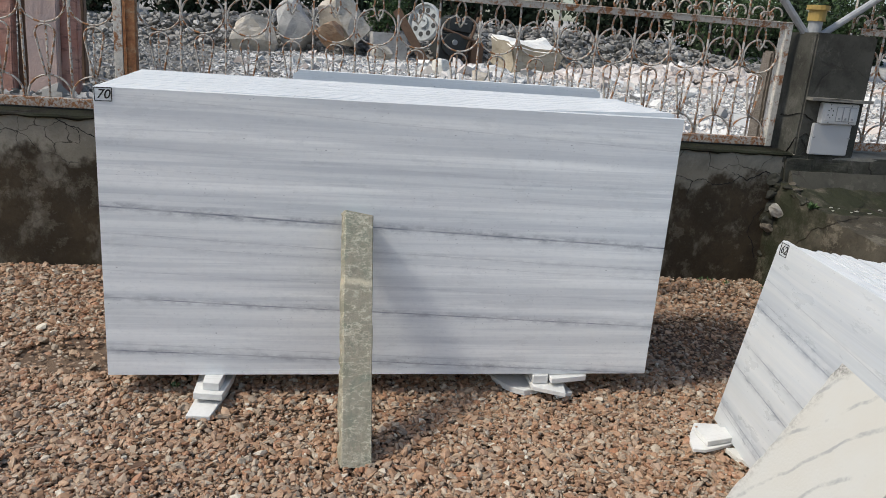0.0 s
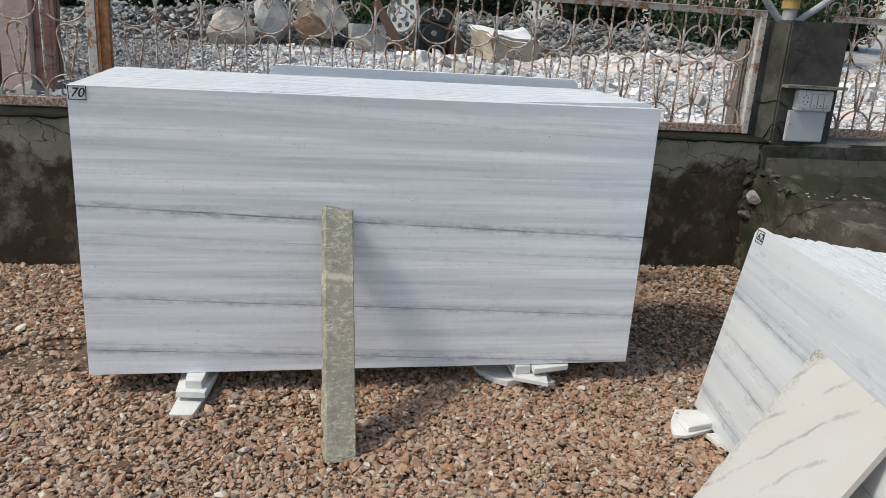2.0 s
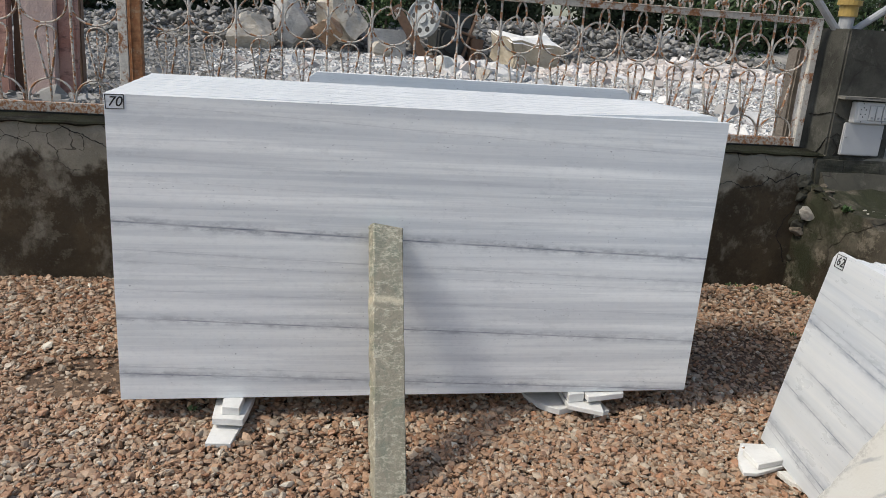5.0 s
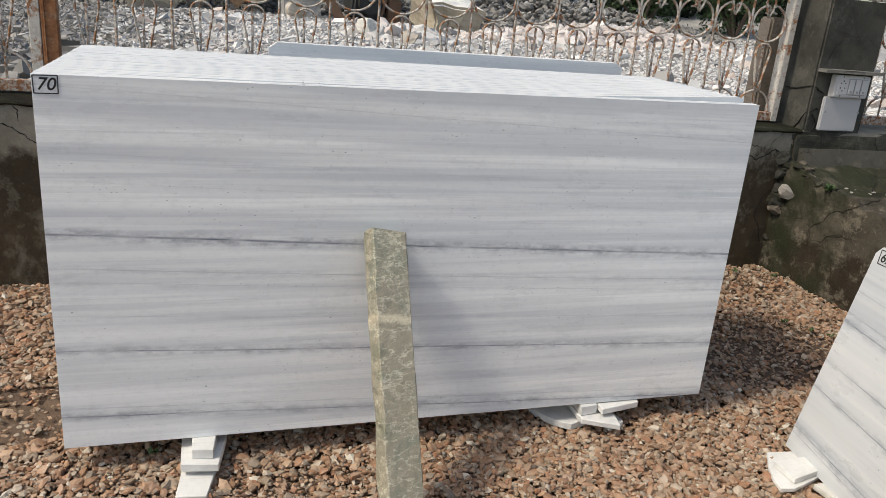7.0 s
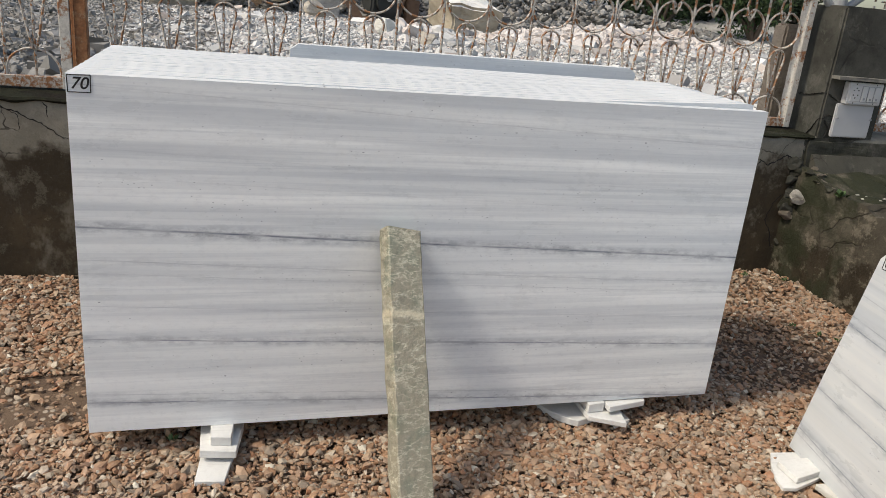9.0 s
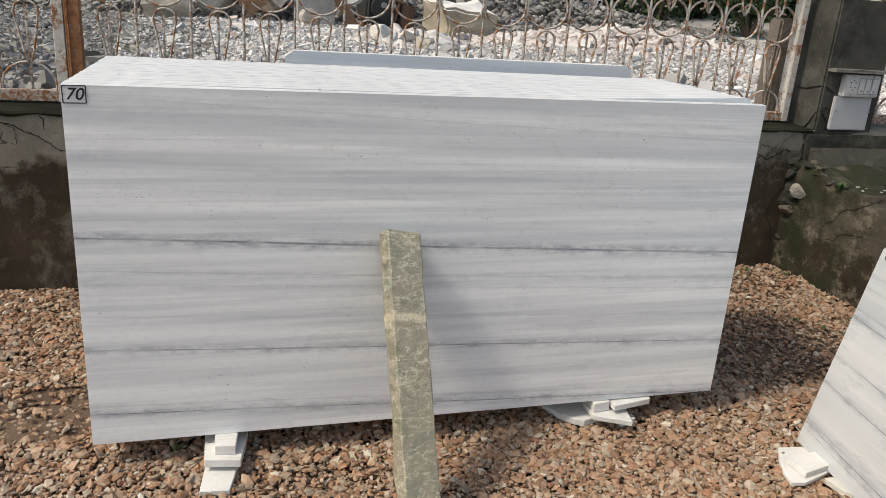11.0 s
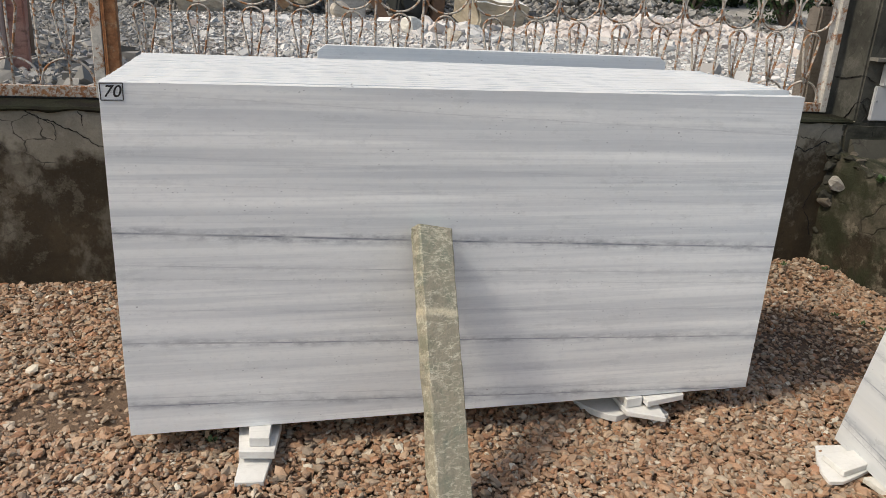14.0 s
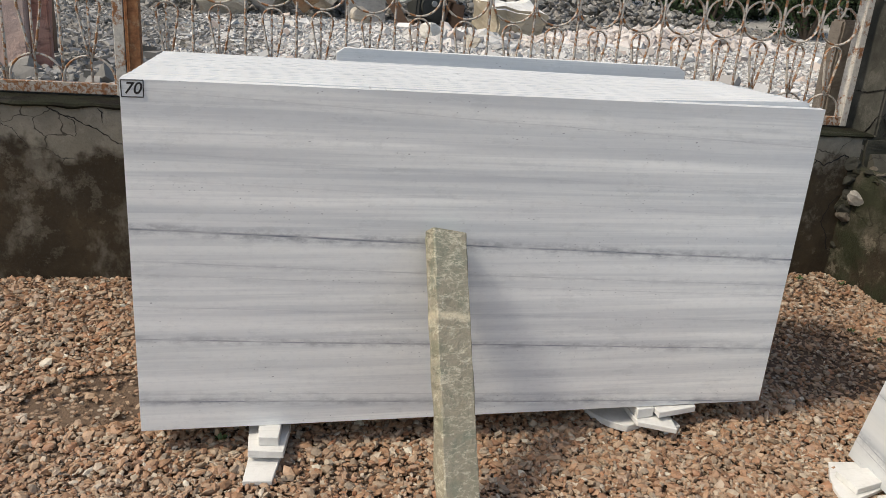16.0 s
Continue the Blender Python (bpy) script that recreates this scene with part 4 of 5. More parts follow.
chip([(-0.535, 2.945), (-0.435, 2.935), (-0.385, 3.16), (-0.37, 3.45), (-0.50, 3.45), (-0.515, 3.11)], 0.0, 0.02, "white marble offcut strip on the gravel under the stack", (2.2, 0))
chip([(-0.52, 3.05), (-0.395, 3.03), (-0.365, 3.21), (-0.35, 3.55), (-0.52, 3.55)], 0.034, 0.064, "white marble offcut bearing the stack", (0, 0))
chip([(-0.483, 3.075), (-0.412, 3.065), (-0.40, 3.17), (-0.40, 3.6), (-0.485, 3.6)], 0.0645, 0.101, "small white marble block wedged under the stack")
chip([(0.86, 3.33), (0.872, 3.275), (0.905, 3.215), (0.938, 3.172), (0.965, 3.15), (0.998, 3.13), (1.048, 3.145), (1.10, 3.16), (1.12, 3.5), (0.86, 3.5)], 0.0, 0.030, "broken white marble offcut with a ragged edge under the stack", (1.5, 0))
chip([(1.03, 3.11), (1.175, 3.045), (1.195, 3.15), (1.19, 3.3), (1.03, 3.3)], 0.036, 0.058, "white marble offcut lying on another", (1.5, 1))
chip([(1.035, 3.13), (1.112, 3.14), (1.115, 3.5), (1.045, 3.5)], 0.060, 0.1015, "small white marble wedge under the stack")
chip([(1.118, 3.105), (1.300, 3.135), (1.315, 3.19), (1.33, 3.5), (1.12, 3.5)], 0.074, 0.100, "white marble offcut bearing the stack", (0, -0.6))
chip([(1.15, 3.09), (1.235, 3.12), (1.22, 3.3), (1.14, 3.3)], 0.0, 0.022, "white marble offcut on the gravel")
for bx in (-0.46, 1.12):
    for by in (3.65, 4.2):
        chip([(bx - 0.12, by - 0.12), (bx + 0.12, by - 0.12), (bx + 0.12, by + 0.12), (bx - 0.12, by + 0.12)], 0.0, 0.101, "white marble block bearing the stack from below")
chip([(1.72, 2.82), (1.655, 2.73), (1.622, 2.665), (1.605, 2.60), (1.66, 2.59), (1.76, 2.62), (1.88, 2.66), (1.90, 2.80)], 0.0, 0.016, "thin white marble offcut on the gravel")
chip([(1.674, 2.728), (1.675, 2.612), (1.792, 2.638), (1.86, 2.66), (1.86, 2.735)], 0.018, 0.042, "white marble tile offcut under the leaning stack")
chip([(1.755, 2.60), (1.765, 2.52), (1.83, 2.43), (1.90, 2.42), (1.90, 2.60)], -0.005, 0.018, "beige stone offcut on the gravel", (0, 0), m_white_rock)


# ---- fence ----
RAIL, TOP, STEP = 1.087, 1.851, 0.2585


def arc(cx, cz, r, a0, a1, n):
    return [(cx + r * math.cos(radians(a0 + (a1 - a0) * i / n)), cz + r * math.sin(radians(a0 + (a1 - a0) * i / n))) for i in range(n + 1)]


def bar_mesh(name, paths, r, depth, material, closed=False):
    """Bars along paths that are drawn on a pattern 0.2715 wide with its rail at 1.04."""
    bm = bmesh.new()
    for p in paths:
        sweep(bm, [(x * 0.952, 1.087 + (z - 1.04) * 0.9215) for x, z in p], r, depth, 6, closed)
    return mesh(name, bm, material, True)


def c_scroll():
    """A ring open at its top, the ends curled inwards."""
    right = [(0.128 * math.cos(radians(a)), 1.655 + 0.118 * math.sin(radians(a))) for a in range(-90, 61, 10)]
    ex, ez = right[-1]
    right += [(ex - 0.026 + 0.028 * math.cos(radians(a)), ez - 0.012 + 0.024 * math.sin(radians(a))) for a in range(75, 300, 25)]
    return [(-x, z) for x, z in right[::-1]] + right[1:]


me_bar = bar_mesh("upright", [[(0, 1.06), (0, 1.3), (0, 1.6), (0, 1.87)]], 0.0075, 0.0075, m_fence)
me_mid = bar_mesh("stem", [[(0, 1.06), (0, 1.2), (0, 1.35), (0, 1.515)]], 0.0065, 0.0065, m_fence)
me_arch = bar_mesh("arch", [[(-0.128, 1.06)] + arc(0, 1.085, 0.128, 180, 0, 16) + [(0.128, 1.06)]], 0.006, 0.010, m_fence)
me_drop = bar_mesh("loop", [[(-0.006, 1.205), (-0.024, 1.28), (-0.042, 1.38)] + arc(0, 1.468, 0.057, 185, -5, 12) + [(0.042, 1.38), (0.024, 1.28), (0.006, 1.205)]], 0.006, 0.010, m_fence)
me_c = bar_mesh("scroll", [c_scroll()], 0.006, 0.011, m_fence)
me_leaf = bar_mesh("leaf", [[(0, 1.695), (0.022, 1.735), (0.033, 1.785), (0.025, 1.835), (0.004, 1.872)], [(0, 1.695), (-0.022, 1.735), (-0.033, 1.785), (-0.025, 1.835), (-0.004, 1.872)]], 0.006, 0.010, m_fence)
me_curl = bar_mesh("crest_curl", [arc(-0.068, 1.955, 0.045, -60, 200, 14), arc(0.068, 1.955, 0.045, 240, -20, 14), arc(-0.020, 1.94, 0.028, 250, 20, 8), arc(0.020, 1.94, 0.028, -70, 160, 8)], 0.0055, 0.010, m_fence)
me_spike = bar_mesh("crest_bar", [[(0, 1.90), (0, 2.05), (0, 2.25)]], 0.0075, 0.0075, m_fence)


def iron_fence(x_left, x_right, centres, first):
    t = thing("iron_fence", "wrought-iron scroll fence panel with flaking rusty cream paint on the wall", "fence", (0, FENCE_Y, 0))
    rng = random.Random(first)

    def angle_iron(name, y0, y1, z0, z1, mat):
        bm = bmesh.new()
        box(bm, x_left, x_right, y0, y1, z0, z1, 0.003)
        part(name, bm, mat, t)
    angle_iron("bottom_rail", -0.022, 0.018, RAIL - 0.028, RAIL + 0.028, m_rail)
    bm = bmesh.new()
    box(bm, x_left, x_right, -0.03, 0.02, TOP + 0.028, TOP + 0.036, 0.002)
    box(bm, x_left, x_right, -0.024, -0.014, TOP - 0.008, TOP + 0.03, 0.002)
    part("top_rail", bm, m_toprail, t)
    for c in centres:
        for name, me in (("stem", me_mid), ("arch", me_arch), ("loop", me_drop), ("scroll", me_c), ("leaf", me_leaf), ("crest_curl", me_curl), ("crest_bar", me_spike)):
            ob = part(name, me, None, t)
            ob.location.x = c + rng.uniform(-0.004, 0.004)
            ob.rotation_euler = (0, radians(rng.uniform(-0.7, 0.7)) * (0 if name in ("stem", "crest_bar") else 0.4), 0)
            ob.location.y = {"stem": 0, "loop": -0.004, "scroll": 0.003, "leaf": -0.003}.get(name, 0)
        for x in (c - STEP / 2,):
            ob = part("upright", me_bar, None, t)
            ob.location.x = x
            ob = part("crest_bar", me_spike, None, t)
            ob.location.x = x
    return t


main = iron_fence(-1.084, 3.10, [2.915 - STEP * i for i in range(16)], 1)
bm = box(bmesh.new(), 3.060, 3.106, -0.026, 0.02, RAIL - 0.03, TOP + 0.03, 0.003)
box(bm, 3.056, 3.063, -0.021, 0.045, RAIL - 0.026, TOP + 0.024, 0.002)
part("end_post", bm, m_frame, main, "white painted angle iron, rusting")
side = iron_fence(-3.2, -1.205, [-1.331 - STEP * i for i in range(7)], 2)
bm = box(bmesh.new(), -1.210, -1.160, -0.03, 0.012, RAIL - 0.03, 2.3, 0.003)
part("end_post", bm, m_frame, side, "white painted iron frame, rusting")
iron_fence(3.62, 5.3, [3.69 + STEP * i for i in range(6)], 3)


def rust_post():
    bm = bmesh.new()
    box(bm, -0.036, 0.036, -0.03, 0.03, 0, 1.35, 0.004)
    box(bm, -0.022, -0.017, -0.036, -0.028, 0.0, 1.35, 0.001)
    ob = part("fence_post", bm, m_rust)
    ob.location = (-1.121, FENCE_Y, 1.04)
    tagged(ob, "rusty brown square iron fence post on the wall", "fence post")


rust_post()


def stub_post():
    bm = bmesh.new()
    box(bm, -0.085, 0.09, -0.07, 0.07, 0, 0.92, 0.015, 2)
    bmesh.ops.subdivide_edges(bm, edges=bm.edges[:], cuts=2, use_grid_fill=True)
    for v in bm.verts:
        v.co += Vector((0.012 * noise.noise(v.co * 5), 0.012 * noise.noise(v.co * 5 + Vector((3, 3, 3))), 0))
    ob = part("stone_post", bm, m_stub)
    ob.matrix_basis = pose(3.30, 5.22, 0.78, 0, 0, 0)
    tagged(ob, "grey-brown rough stone post behind the fence", "stone post")


stub_post()


# ---- switch board on the column ----
def switch_board():
    t = thing("switch_board", "grey electrical switch board with a socket, under a small ledge", "switch board", (3.395, 4.598, 1.038))
    t.scale = (0.97, 0.95, 0.955)
    bm = bmesh.new()
    box(bm, -0.145, 0.15, -0.026, 0.0, 0.005, 0.225, 0.006, 2)
    part("cover_plate", bm, m_plastic, t, "pale grey cover plate")
    for x in (-0.125, 0.14):
        part("screw", tube(bmesh.new(), (x, -0.032, 0.13), (x, -0.022, 0.13), 0.007, 10), m_pipe, t)
    sw = bmesh.new()
    box(sw, -0.115, 0.160, -0.050, 0.0, 0.226, 0.368, 0.006, 2)
    p = part("switch_plate", sw, m_plastic_w, t, "white switch plate")
    bm = bmesh.new()
    box(bm, -0.090, -0.022, -0.054, -0.049, 0.248, 0.345, 0.002)
    part("socket", bm, m_plastic_w, p)
    bm = bmesh.new()
    for dx, dz in ((-0.056, 0.332), (-0.073, 0.318), (-0.039, 0.318), (-0.073, 0.288), (-0.039, 0.288), (-0.056, 0.270)):
        tube(bm, (dx, -0.0552, dz), (dx, -0.053, dz), 0.0048, 8)
    part("socket_holes", bm, m_dark, p)
    for i in range(3):
        x = -0.008 + i * 0.050
        part("switch_rim", box(bmesh.new(), x - 0.003, x + 0.043, -0.0525, -0.0490, 0.245, 0.348, 0.001), m_pipe, p)
        part("switch", box(bmesh.new(), x + 0.001, x + 0.039, -0.058, -0.052, 0.249, 0.344, 0.002), m_plastic_w, p)
        part("switch_mark", box(bmesh.new(), x + 0.012, x + 0.028, -0.0595, -0.0575, 0.258, 0.272, 0.0005), m_pipe, p)
    for x, z in ((-0.06, 0.237), (0.10, 0.237), (-0.06, 0.358), (0.10, 0.358)):
        part("screw", tube(bmesh.new(), (x, -0.052, z), (x, -0.048, z), 0.004, 8), m_dark, p)
    bm = bmesh.new()
    prism(bm, [(-0.222, 0.0), (-0.220, -0.066), (-0.1, -0.076), (0.12, -0.078), (0.24, -0.074), (0.245, 0.0)], 0.380, 0.400)
    bmesh.ops.subdivide_edges(bm, edges=bm.edges[:], cuts=2)
    for v in bm.verts:
        v.co.z += 0.004 * noise.noise(v.co * 14)
        v.co.y += 0.006 * noise.noise(v.co * 11 + Vector((4, 0, 0)))
    part("ledge", bm, m_ledge, t, "thin rough stone ledge")


switch_board()


def lamp_stub():
    t = thing("iron_pole", "grey iron pole with ochre collar and braces on the column", "pole", (3.26, 4.78, 1.822))
    part("pipe", tube(bmesh.new(), (0, 0, 0), (0, 0, 0.16), 0.045, 16), m_pipe, t)
    bm = tube(bmesh.new(), (0, 0, 0.085), (0, 0, 0.165), 0.058, 16)
    tube(bm, (0, 0, 0.155), (0, 0, 0.185), 0.075, 16)
    part("collar", bm, m_yellow, t, "ochre painted collar")
    part("brace", tube(bmesh.new(), (-0.06, 0, 0.0), (-0.36, 0, 0.30), 0.024, 10), m_pipe, t)
    part("brace", tube(bmesh.new(), (0.06, 0, 0.0), (0.48, 0, 0.30), 0.024, 10), m_pipe, t)


lamp_stub()


# ---- rocks in the broken corner, weeds ----
m_brownR = rock_mat("brown_stone", (0.10, 0.085, 0.065), (0.17, 0.145, 0.115), (0.06, 0.05, 0.04), 9)


def loose_rock(at, size, material, seed, label, name="rock", rot=(0, 0, 0)):
    ob = part(name, rock(bmesh.new(), size, seed, 3, 0.3), material)
    ob.matrix_basis = pose(*at, *rot)
    return tagged(ob, label, "rock")


loose_rock((3.068, 4.52, 0.645), (0.078, 0.075, 0.058), m_paleR, 2, "pale stone lodged in the broken corner of the block", rot=(0, 10, 20))
loose_rock((3.055, 4.555, 0.535), (0.058, 0.055, 0.042), m_brownR, 3, "small brown stone lodged in the broken corner")
# broken render chunks wedged in the corner between wall and block
rc = random.Random(8)
for i in range(22):
    z = 0.17 + 0.033 * i
    size = (rc.uniform(0.04, 0.075), rc.uniform(0.04, 0.07), rc.uniform(0.035, 0.065))
    x = 3.065 + rc.uniform(-0.03, 0.03) + (0.025 if z < 0.74 else 0.0)
    back = 0.035 if z < 0.50 else 0.0
    loose_rock((x, 4.590 + back + rc.uniform(-0.03, 0.02), z), size, m_plinth if i % 3 else m_column, 140 + i, "dark broken chunk of render in the crumbling corner", "render_chunk", (rc.uniform(-20, 20), rc.uniform(-20, 20), rc.uniform(0, 180)))
for i in range(9):
    loose_rock((3.11 + rc.uniform(-0.015, 0.05), 4.28 + 0.03 * i, 0.738 + 0.012 * i + rc.uniform(-0.01, 0.006)), (rc.uniform(0.02, 0.045), rc.uniform(0.02, 0.04), rc.uniform(0.014, 0.026)), m_plinth if i % 2 else m_brownR, 180 + i, "crumbled mortar lump on the edge of the block", "render_chunk", (0, rc.uniform(-15, 15), rc.uniform(0, 180)))
loose_rock((3.11, 4.42, 0.785), (0.035, 0.045, 0.025), m_plinth, 4, "brown stone in the crumbling edge of the block")
loose_rock((3.12, 4.34, 0.76), (0.035, 0.04, 0.028), m_plinth, 5, "dark crumb on the edge of the block")
rk = random.Random(21)
for i in range(12):
    loose_rock((3.22 + rk.uniform(0, 0.5), 4.12 + rk.uniform(-0.02, 0.16), 0.742 + rk.uniform(0, 0.006)), (rk.uniform(0.008, 0.02), rk.uniform(0.008, 0.016), 0.006), m_paleR, 90 + i, "tiny pale stone chip on the mossy block")


def dry_leaf(at, turn, size):
    bm = bmesh.new()
    n = 8
    rows = []
    for i in range(n + 1):
        f = i / n
        w = size * 0.28 * math.sin(math.pi * min(1, f * 0.95 + 0.03))
        z = size * 0.25 * (f - 0.5) ** 2
        rows.append([bm.verts.new(((f - 0.5) * size, k * w, z + abs(k) * w * 0.7)) for k in (-1, 0, 1)])
    for a, b in zip(rows, rows[1:]):
        for k in range(2):
            bm.faces.new((a[k], b[k], b[k + 1], a[k + 1]))
    ob = part("dry_leaf", bm, m_brown)
    ob.matrix_basis = pose(*at, 12, -8, turn)
    tagged(ob, "curled brown dry leaf lying on the gravel", "leaf")


dry_leaf((-0.64, 2.56, 0.012), 25, 0.055)
dry_leaf((1.9, 4.2, 0.012 + rise(4.2)), 70, 0.05)


def weed(at, n, size, seed, label):
    rng = random.Random(seed)
    bm = bmesh.new()
    for _ in range(n):
        a, el, s = rng.uniform(0, 6.28), rng.uniform(0.4, 1.3), size * rng.uniform(0.6, 1.2)
        d = Vector((math.cos(a) * math.cos(el), math.sin(a) * math.cos(el), math.sin(el)))
        w = Vector((-math.sin(a), math.cos(a), 0)) * s * 0.22
        o = Vector((rng.uniform(-1, 1), rng.uniform(-1, 1), 0)) * size * 0.5
        mid = o + d * s * 0.6 + Vector((0, 0, s * 0.08))
        v = [bm.verts.new(p) for p in (o, mid + w, o + d * s, mid - w)]
        bm.faces.new(v)
    ob = part("weed", bm, m_leaf)
    ob.location = at
    tagged(ob, label, "weed")


weed((3.12, 4.24, 0.735), 26, 0.05, 1, "small green weed in a crack of the concrete block")
for i, (x, y) in enumerate([(2.66, 4.50), (2.75, 4.45), (2.98, 4.36), (2.6, 4.52), (-0.62, 3.2), (2.72, 3.72), (2.8, 3.66), (2.62, 3.82)]):
    weed((x, y, 0.01 + rise(y)), 14, 0.024, 10 + i, "tiny green weed among the gravel")


# ---- stone yard behind the fence ----
def standing_stone(x0, x1, y, z1, lean, material, seed, label):
    bm = bmesh.new()
    box(bm, x0, x1, -0.06, 0.06, 0, z1, 0.012, 2)
    bmesh.ops.subdivide_edges(bm, edges=bm.edges[:], cuts=4, use_grid_fill=True)
    for v in bm.verts:
        v.co += Vector((0.02 * noise.noise(v.co * 3 + Vector((seed, 0, 0))), 0.02 * noise.noise(v.co * 5 + Vector((0, seed, 0))), 0))
    ob = part("stone_slab", bm, material)
    ob.matrix_basis = pose(0, y, 0.72, lean, 0, 0)
    tagged(ob, label, "stone slab", "rough stone slabs behind the fence")


standing_stone(-4.6, -2.92, 8.0, 1.8, -5, m_redstone, 1, "dark red rough stone slab leaning behind the fence")
standing_stone(-2.93, -2.80, 8.15, 1.8, -4, m_brown, 6, "dark brown narrow stone slab behind the fence")
standing_stone(-2.80, -2.52, 8.0, 1.75, -5, m_pink, 2, "pinkish rough stone slab leaning behind the fence")
standing_stone(-2.53, -2.36, 8.1, 1.8, -4, m_redstone, 3, "reddish narrow stone slab leaning behind the fence")
standing_stone(-2.98, -2.66, 9.4, 1.5, -2, m_brown, 5, "dark weathered stone slab standing in the rubble")

BOULDERS = [
    ((-1.72, 20, 1.30), (0.92, 0.7, 0.62), m_beige, 11, "large beige quarry boulder on the rubble"),
    ((-0.62, 20.6, 1.50), (0.82, 0.7, 0.85), m_grey, 12, "large grey quarry boulder on the rubble"),
    ((0.55, 20.3, 1.75), (0.95, 0.7, 0.75), m_beige, 13, "large cracked beige boulder with a brown face"),
    ((0.20, 19.6, 1.42), (0.50, 0.5, 0.50), m_orange, 14, "orange-brown broken boulder on the rubble"),
    ((2.20, 14, 1.05), (0.22, 0.25, 0.24), m_white_rock, 16, "pale stone chunk on the rubble"),
    ((1.45, 18.5, 1.12), (0.22, 0.25, 0.25), m_beige, 17, "beige stone chunk on the rubble"),
    ((2.75, 13.2, 0.98), (0.2, 0.22, 0.16), m_beige, 18, "brown stone chunk on the rubble"),
]
for at, size, m, seed, label in BOULDERS:
    loose_rock(at, size, m, seed, label, "boulder", (0, 0, seed * 37))


def white_block():
    bm = box(bmesh.new(), -0.85, 0.80, -0.5, 0.6, 0.0, 0.78, 0.05, 2)
    bmesh.ops.subdivide_edges(bm, edges=bm.edges[:], cuts=4, use_grid_fill=True)
    for v in bm.verts:
        k = v.co.z / 0.78
        v.co.x *= 1.0 - 0.12 * (1 - k) - (0.10 if v.co.x > 0 else 0.0) * k
        v.co += 0.22 * Vector((noise.noise(v.co * 1.5), noise.noise(v.co * 1.5 + Vector((7, 0, 0))), 0.6 * noise.noise(v.co * 2.5 + Vector((0, 7, 0)))))
    bm.normal_update()
    for f in bm.faces:
        f.material_index = 1 if f.normal.z > 0.55 else 0
    ob = part("boulder", bm, [m_tanrock, m_marble_top])
    ob.matrix_basis = pose(5.2, 19.3, 0.84, 13, 2, 14)
    tagged(ob, "large marble block with a white top and tan side", "rock")


white_block()


def old_wheel():
    t = thing("truck_wheel", "old pale grey truck wheel rim with round holes", "wheel", (2.55, 19.6, 1.92))
    bm = bmesh.new()
    n, holes = 48, 8
    tube(bm, (0, 0.02, 0), (0, 0.10, 0), 0.46, n)
    part("disc", bm, m_wheel, t)
    bm = bmesh.new()
    sweep(bm, arc(0, 0, 0.45, 0, 352.5, 47), 0.035, 0.06, 8, True)
    part("rim", bm, m_wheel, t)
    for i in range(holes):
        a = 2 * math.pi * i / holes
        part("hole", tube(bmesh.new(), (0.30 * math.cos(a), 0.01, 0.30 * math.sin(a)), (0.30 * math.cos(a), 0.03, 0.30 * math.sin(a)), 0.065, 14), m_dark, t)
    part("hub", tube(bmesh.new(), (0, -0.05, 0), (0, 0.05, 0), 0.13, 20), m_wheel, t)
    t.rotation_euler = (radians(-8), radians(12), radians(-46))


old_wheel()


def scrap(name, parts, at, label, category, rot=(0, 0, 0)):
    t = thing(name, label, category, at)
    t.rotation_euler = [radians(a) for a in rot]
    for pn, dims, m in parts:
        part(pn, box(bmesh.new(), *dims, 0.02, 2), m, t)


def old_machine():
    t = thing("old_machine", "dark rusty old engine standing in the rubble", "machine", (3.55, 20.4, 0.85))
    t.rotation_euler = (0, radians(4), radians(14))
    part("body", box(bmesh.new(), -0.55, 0.35, 0, 0.7, 0.1, 0.85, 0.06, 3), m_machine, t)
    part("head", box(bmesh.new(), -0.35, 0.45, 0.05, 0.6, 0.85, 1.30, 0.08, 3), m_machine, t)
    part("drum", tube(bmesh.new(), (-0.15, -0.12, 0.55), (-0.15, 0.1, 0.55), 0.30, 24), m_machine, t)
    part("hub", tube(bmesh.new(), (-0.15, -0.18, 0.62), (-0.15, -0.10, 0.62), 0.07, 16), m_pipe, t, "round grey hub")
    part("pipe", tube(bmesh.new(), (0.2, -0.05, 0.2), (0.55, 0.1, 1.35), 0.045, 10), m_brown, t)
    part("pipe", tube(bmesh.new(), (-0.6, -0.08, 0.95), (0.5, -0.05, 0.72), 0.035, 10), m_brown, t)
    part("plate", box(bmesh.new(), 0.40, 0.75, -0.1, 0.5, 0.05, 0.7, 0.02, 2), m_brown, t)
    part("foot", box(bmesh.new(), -0.65, 0.6, -0.1, 0.8, -0.05, 0.12, 0.02, 2), m_brown, t)


old_machine()
scrap("iron_beam", [("web", (-0.05, 0.05, -0.08, 0.08, 0, 1.5), m_brown), ("flange", (-0.11, 0.11, -0.10, -0.08, 0, 1.5), m_brown)], (2.62, 19.3, 0.9), "brown rusty iron beam leaning on the scrap", "beam", (0, -33, 0))
scrap("stone_block", [("block", (-0.45, 0.45, -0.2, 0.3, 0, 0.72), m_grey)], (1.70, 19.8, 0.88), "dark grey stone block beside the scrap", "stone block", (0, 0, 8))


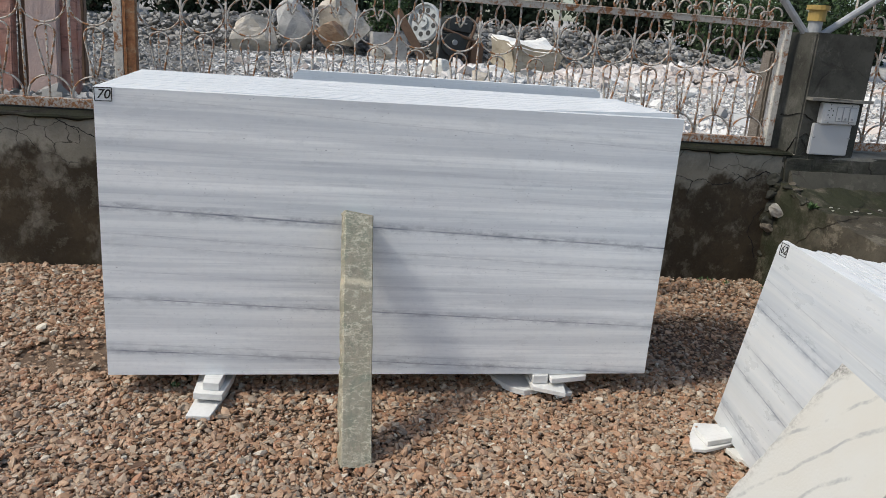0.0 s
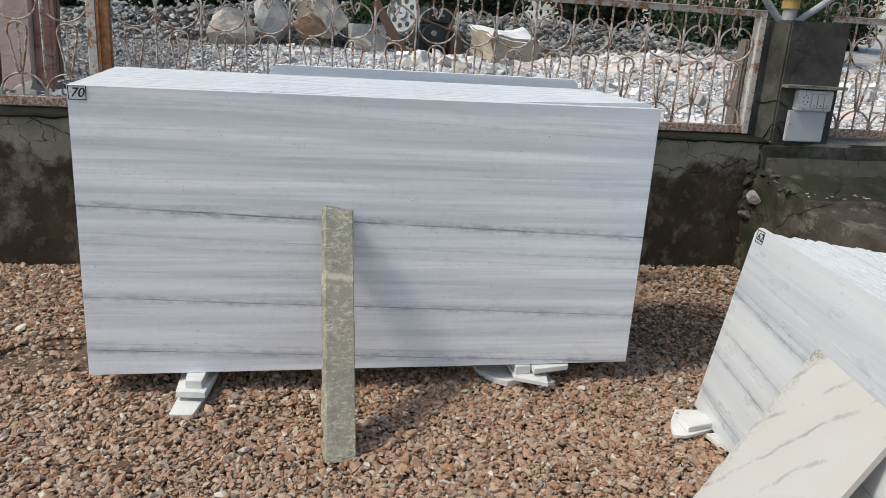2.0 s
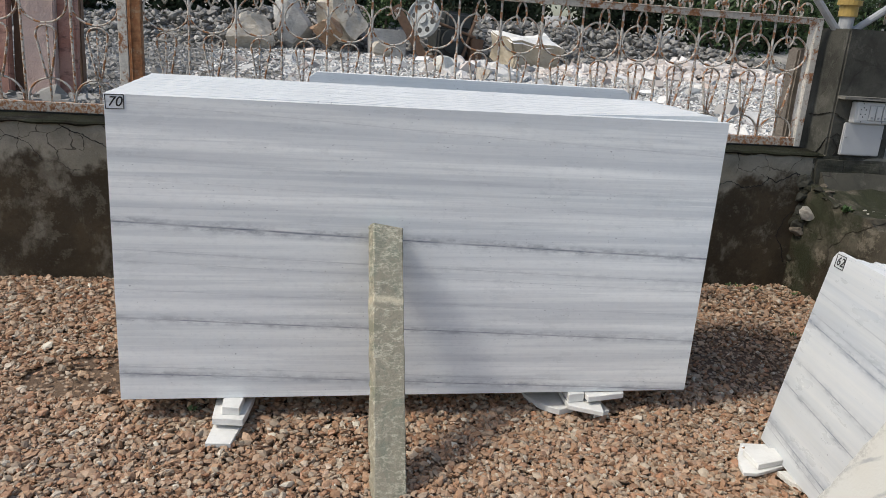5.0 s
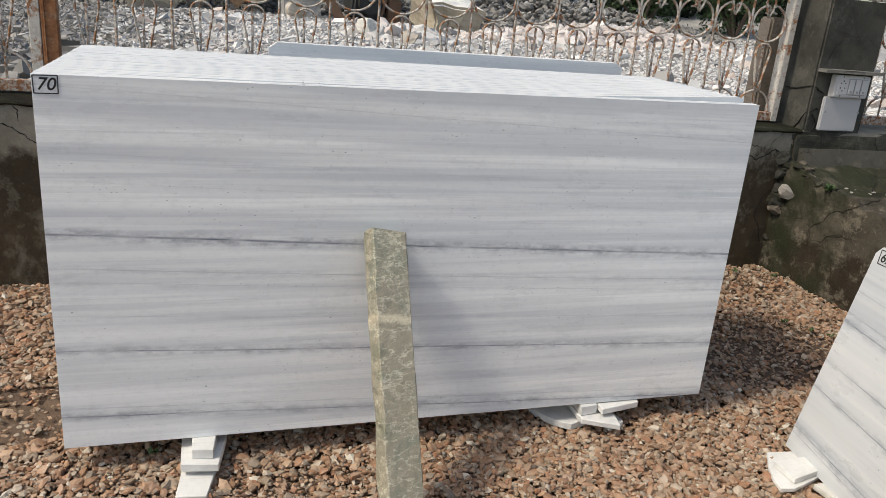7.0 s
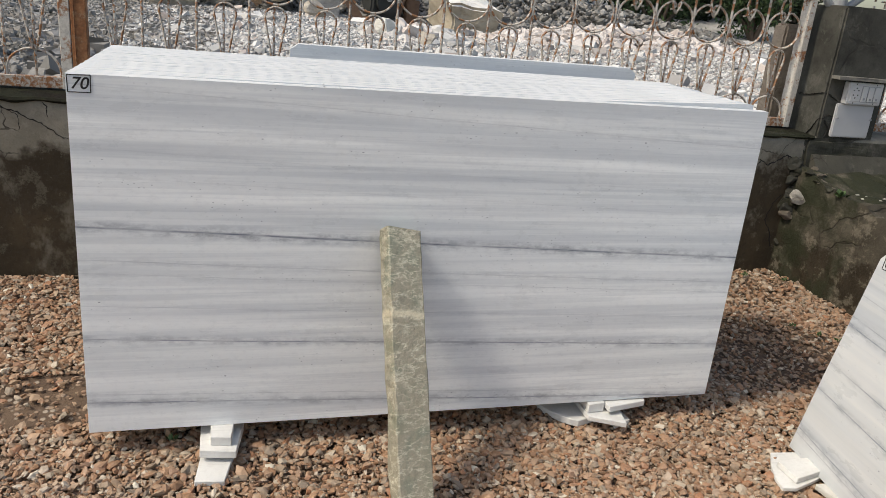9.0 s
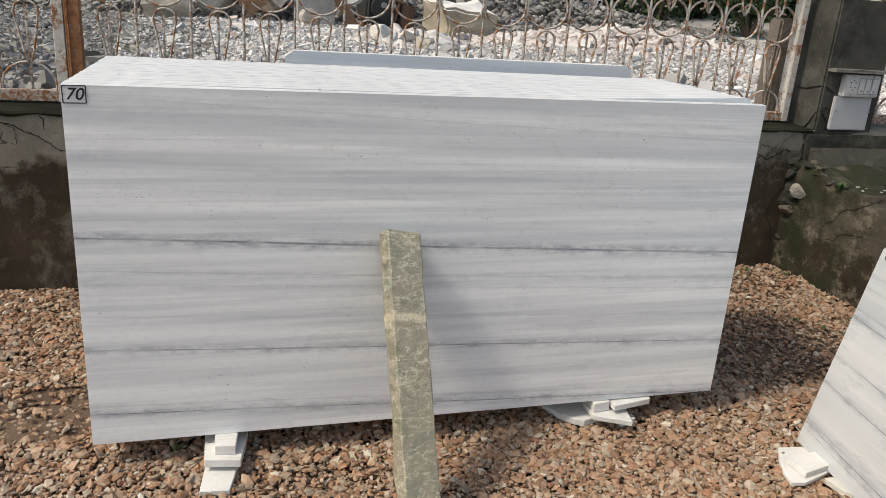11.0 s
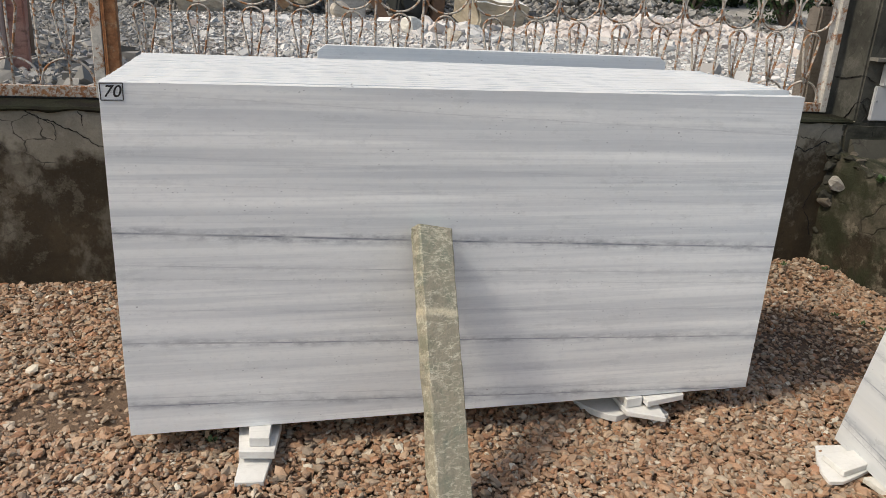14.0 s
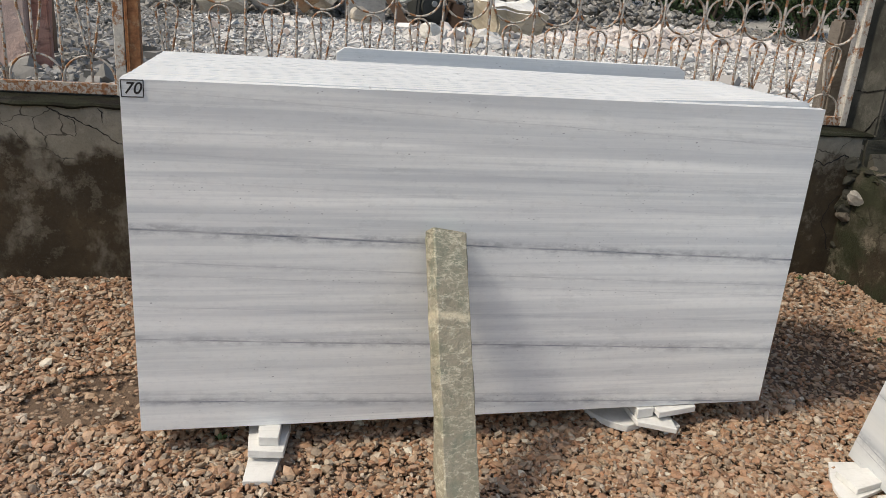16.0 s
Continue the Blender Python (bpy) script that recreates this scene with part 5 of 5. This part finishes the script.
def bush(at, size, leaves, leaf, material, seed, label, name="bush"):
    t = thing(name, label, "bush" if name == "bush" else "tree", at)
    rng = random.Random(seed)
    bm = bmesh.new()
    tips = []
    for _ in range(9):
        a = rng.uniform(0, 6.28)
        tip = Vector((math.cos(a) * size[0] * rng.uniform(0.3, 0.9), math.sin(a) * size[1] * rng.uniform(0.3, 0.9), size[2] * rng.uniform(0.5, 1.0)))
        tube(bm, (0, 0, -0.1), tip, 0.03 * size[2], 6, 0.008)
        tips.append(tip)
    part("trunk", bm, m_bark, t)
    r = np.random.default_rng(seed)
    src = np.array(tips)[r.integers(0, len(tips), leaves)] * r.uniform(0.35, 1.08, (leaves, 1)) + r.normal(0, 1, (leaves, 3)) * np.array(size) * 0.17
    d = r.normal(size=(leaves, 3))
    d /= np.linalg.norm(d, axis=1)[:, None]
    e = np.cross(d, r.normal(size=(leaves, 3)))
    e /= np.linalg.norm(e, axis=1)[:, None]
    L = leaf * r.uniform(0.6, 1.3, (leaves, 1))
    V = np.stack([src - d * L, src + e * L * 0.4, src + d * L, src - e * L * 0.4], 1).reshape(-1, 3)
    me = bpy.data.meshes.new("crown")
    me.from_pydata(V.tolist(), [], np.arange(leaves * 4).reshape(-1, 4).tolist())
    me.materials.append(material)
    part("crown", me, None, t)


bush((1.75, 21.2, 0.9), (0.7, 0.5, 1.9), 2600, 0.07, m_leaf, 1, "green feathery bush among the scrap")
rng2 = random.Random(8)
for i in range(15):
    x = -9 + i * 2.0
    bush((x + rng2.uniform(-0.5, 0.5), 25.5 + rng2.uniform(-0.8, 1.5), 1.2), (1.6, 1.2, rng2.uniform(2.6, 3.8)), 3000, 0.13, m_darkleaf, 40 + i, "dark green thicket tree behind the rubble", "tree")
bush((12.5, 22.5, 1.2), (1.8, 1.0, 2.4), 3000, 0.09, m_midleaf, 77, "leafy green bush behind the column")
bush((16.0, 22.5, 1.2), (2.2, 1.0, 2.8), 3000, 0.09, m_midleaf, 78, "leafy green bush behind the column")
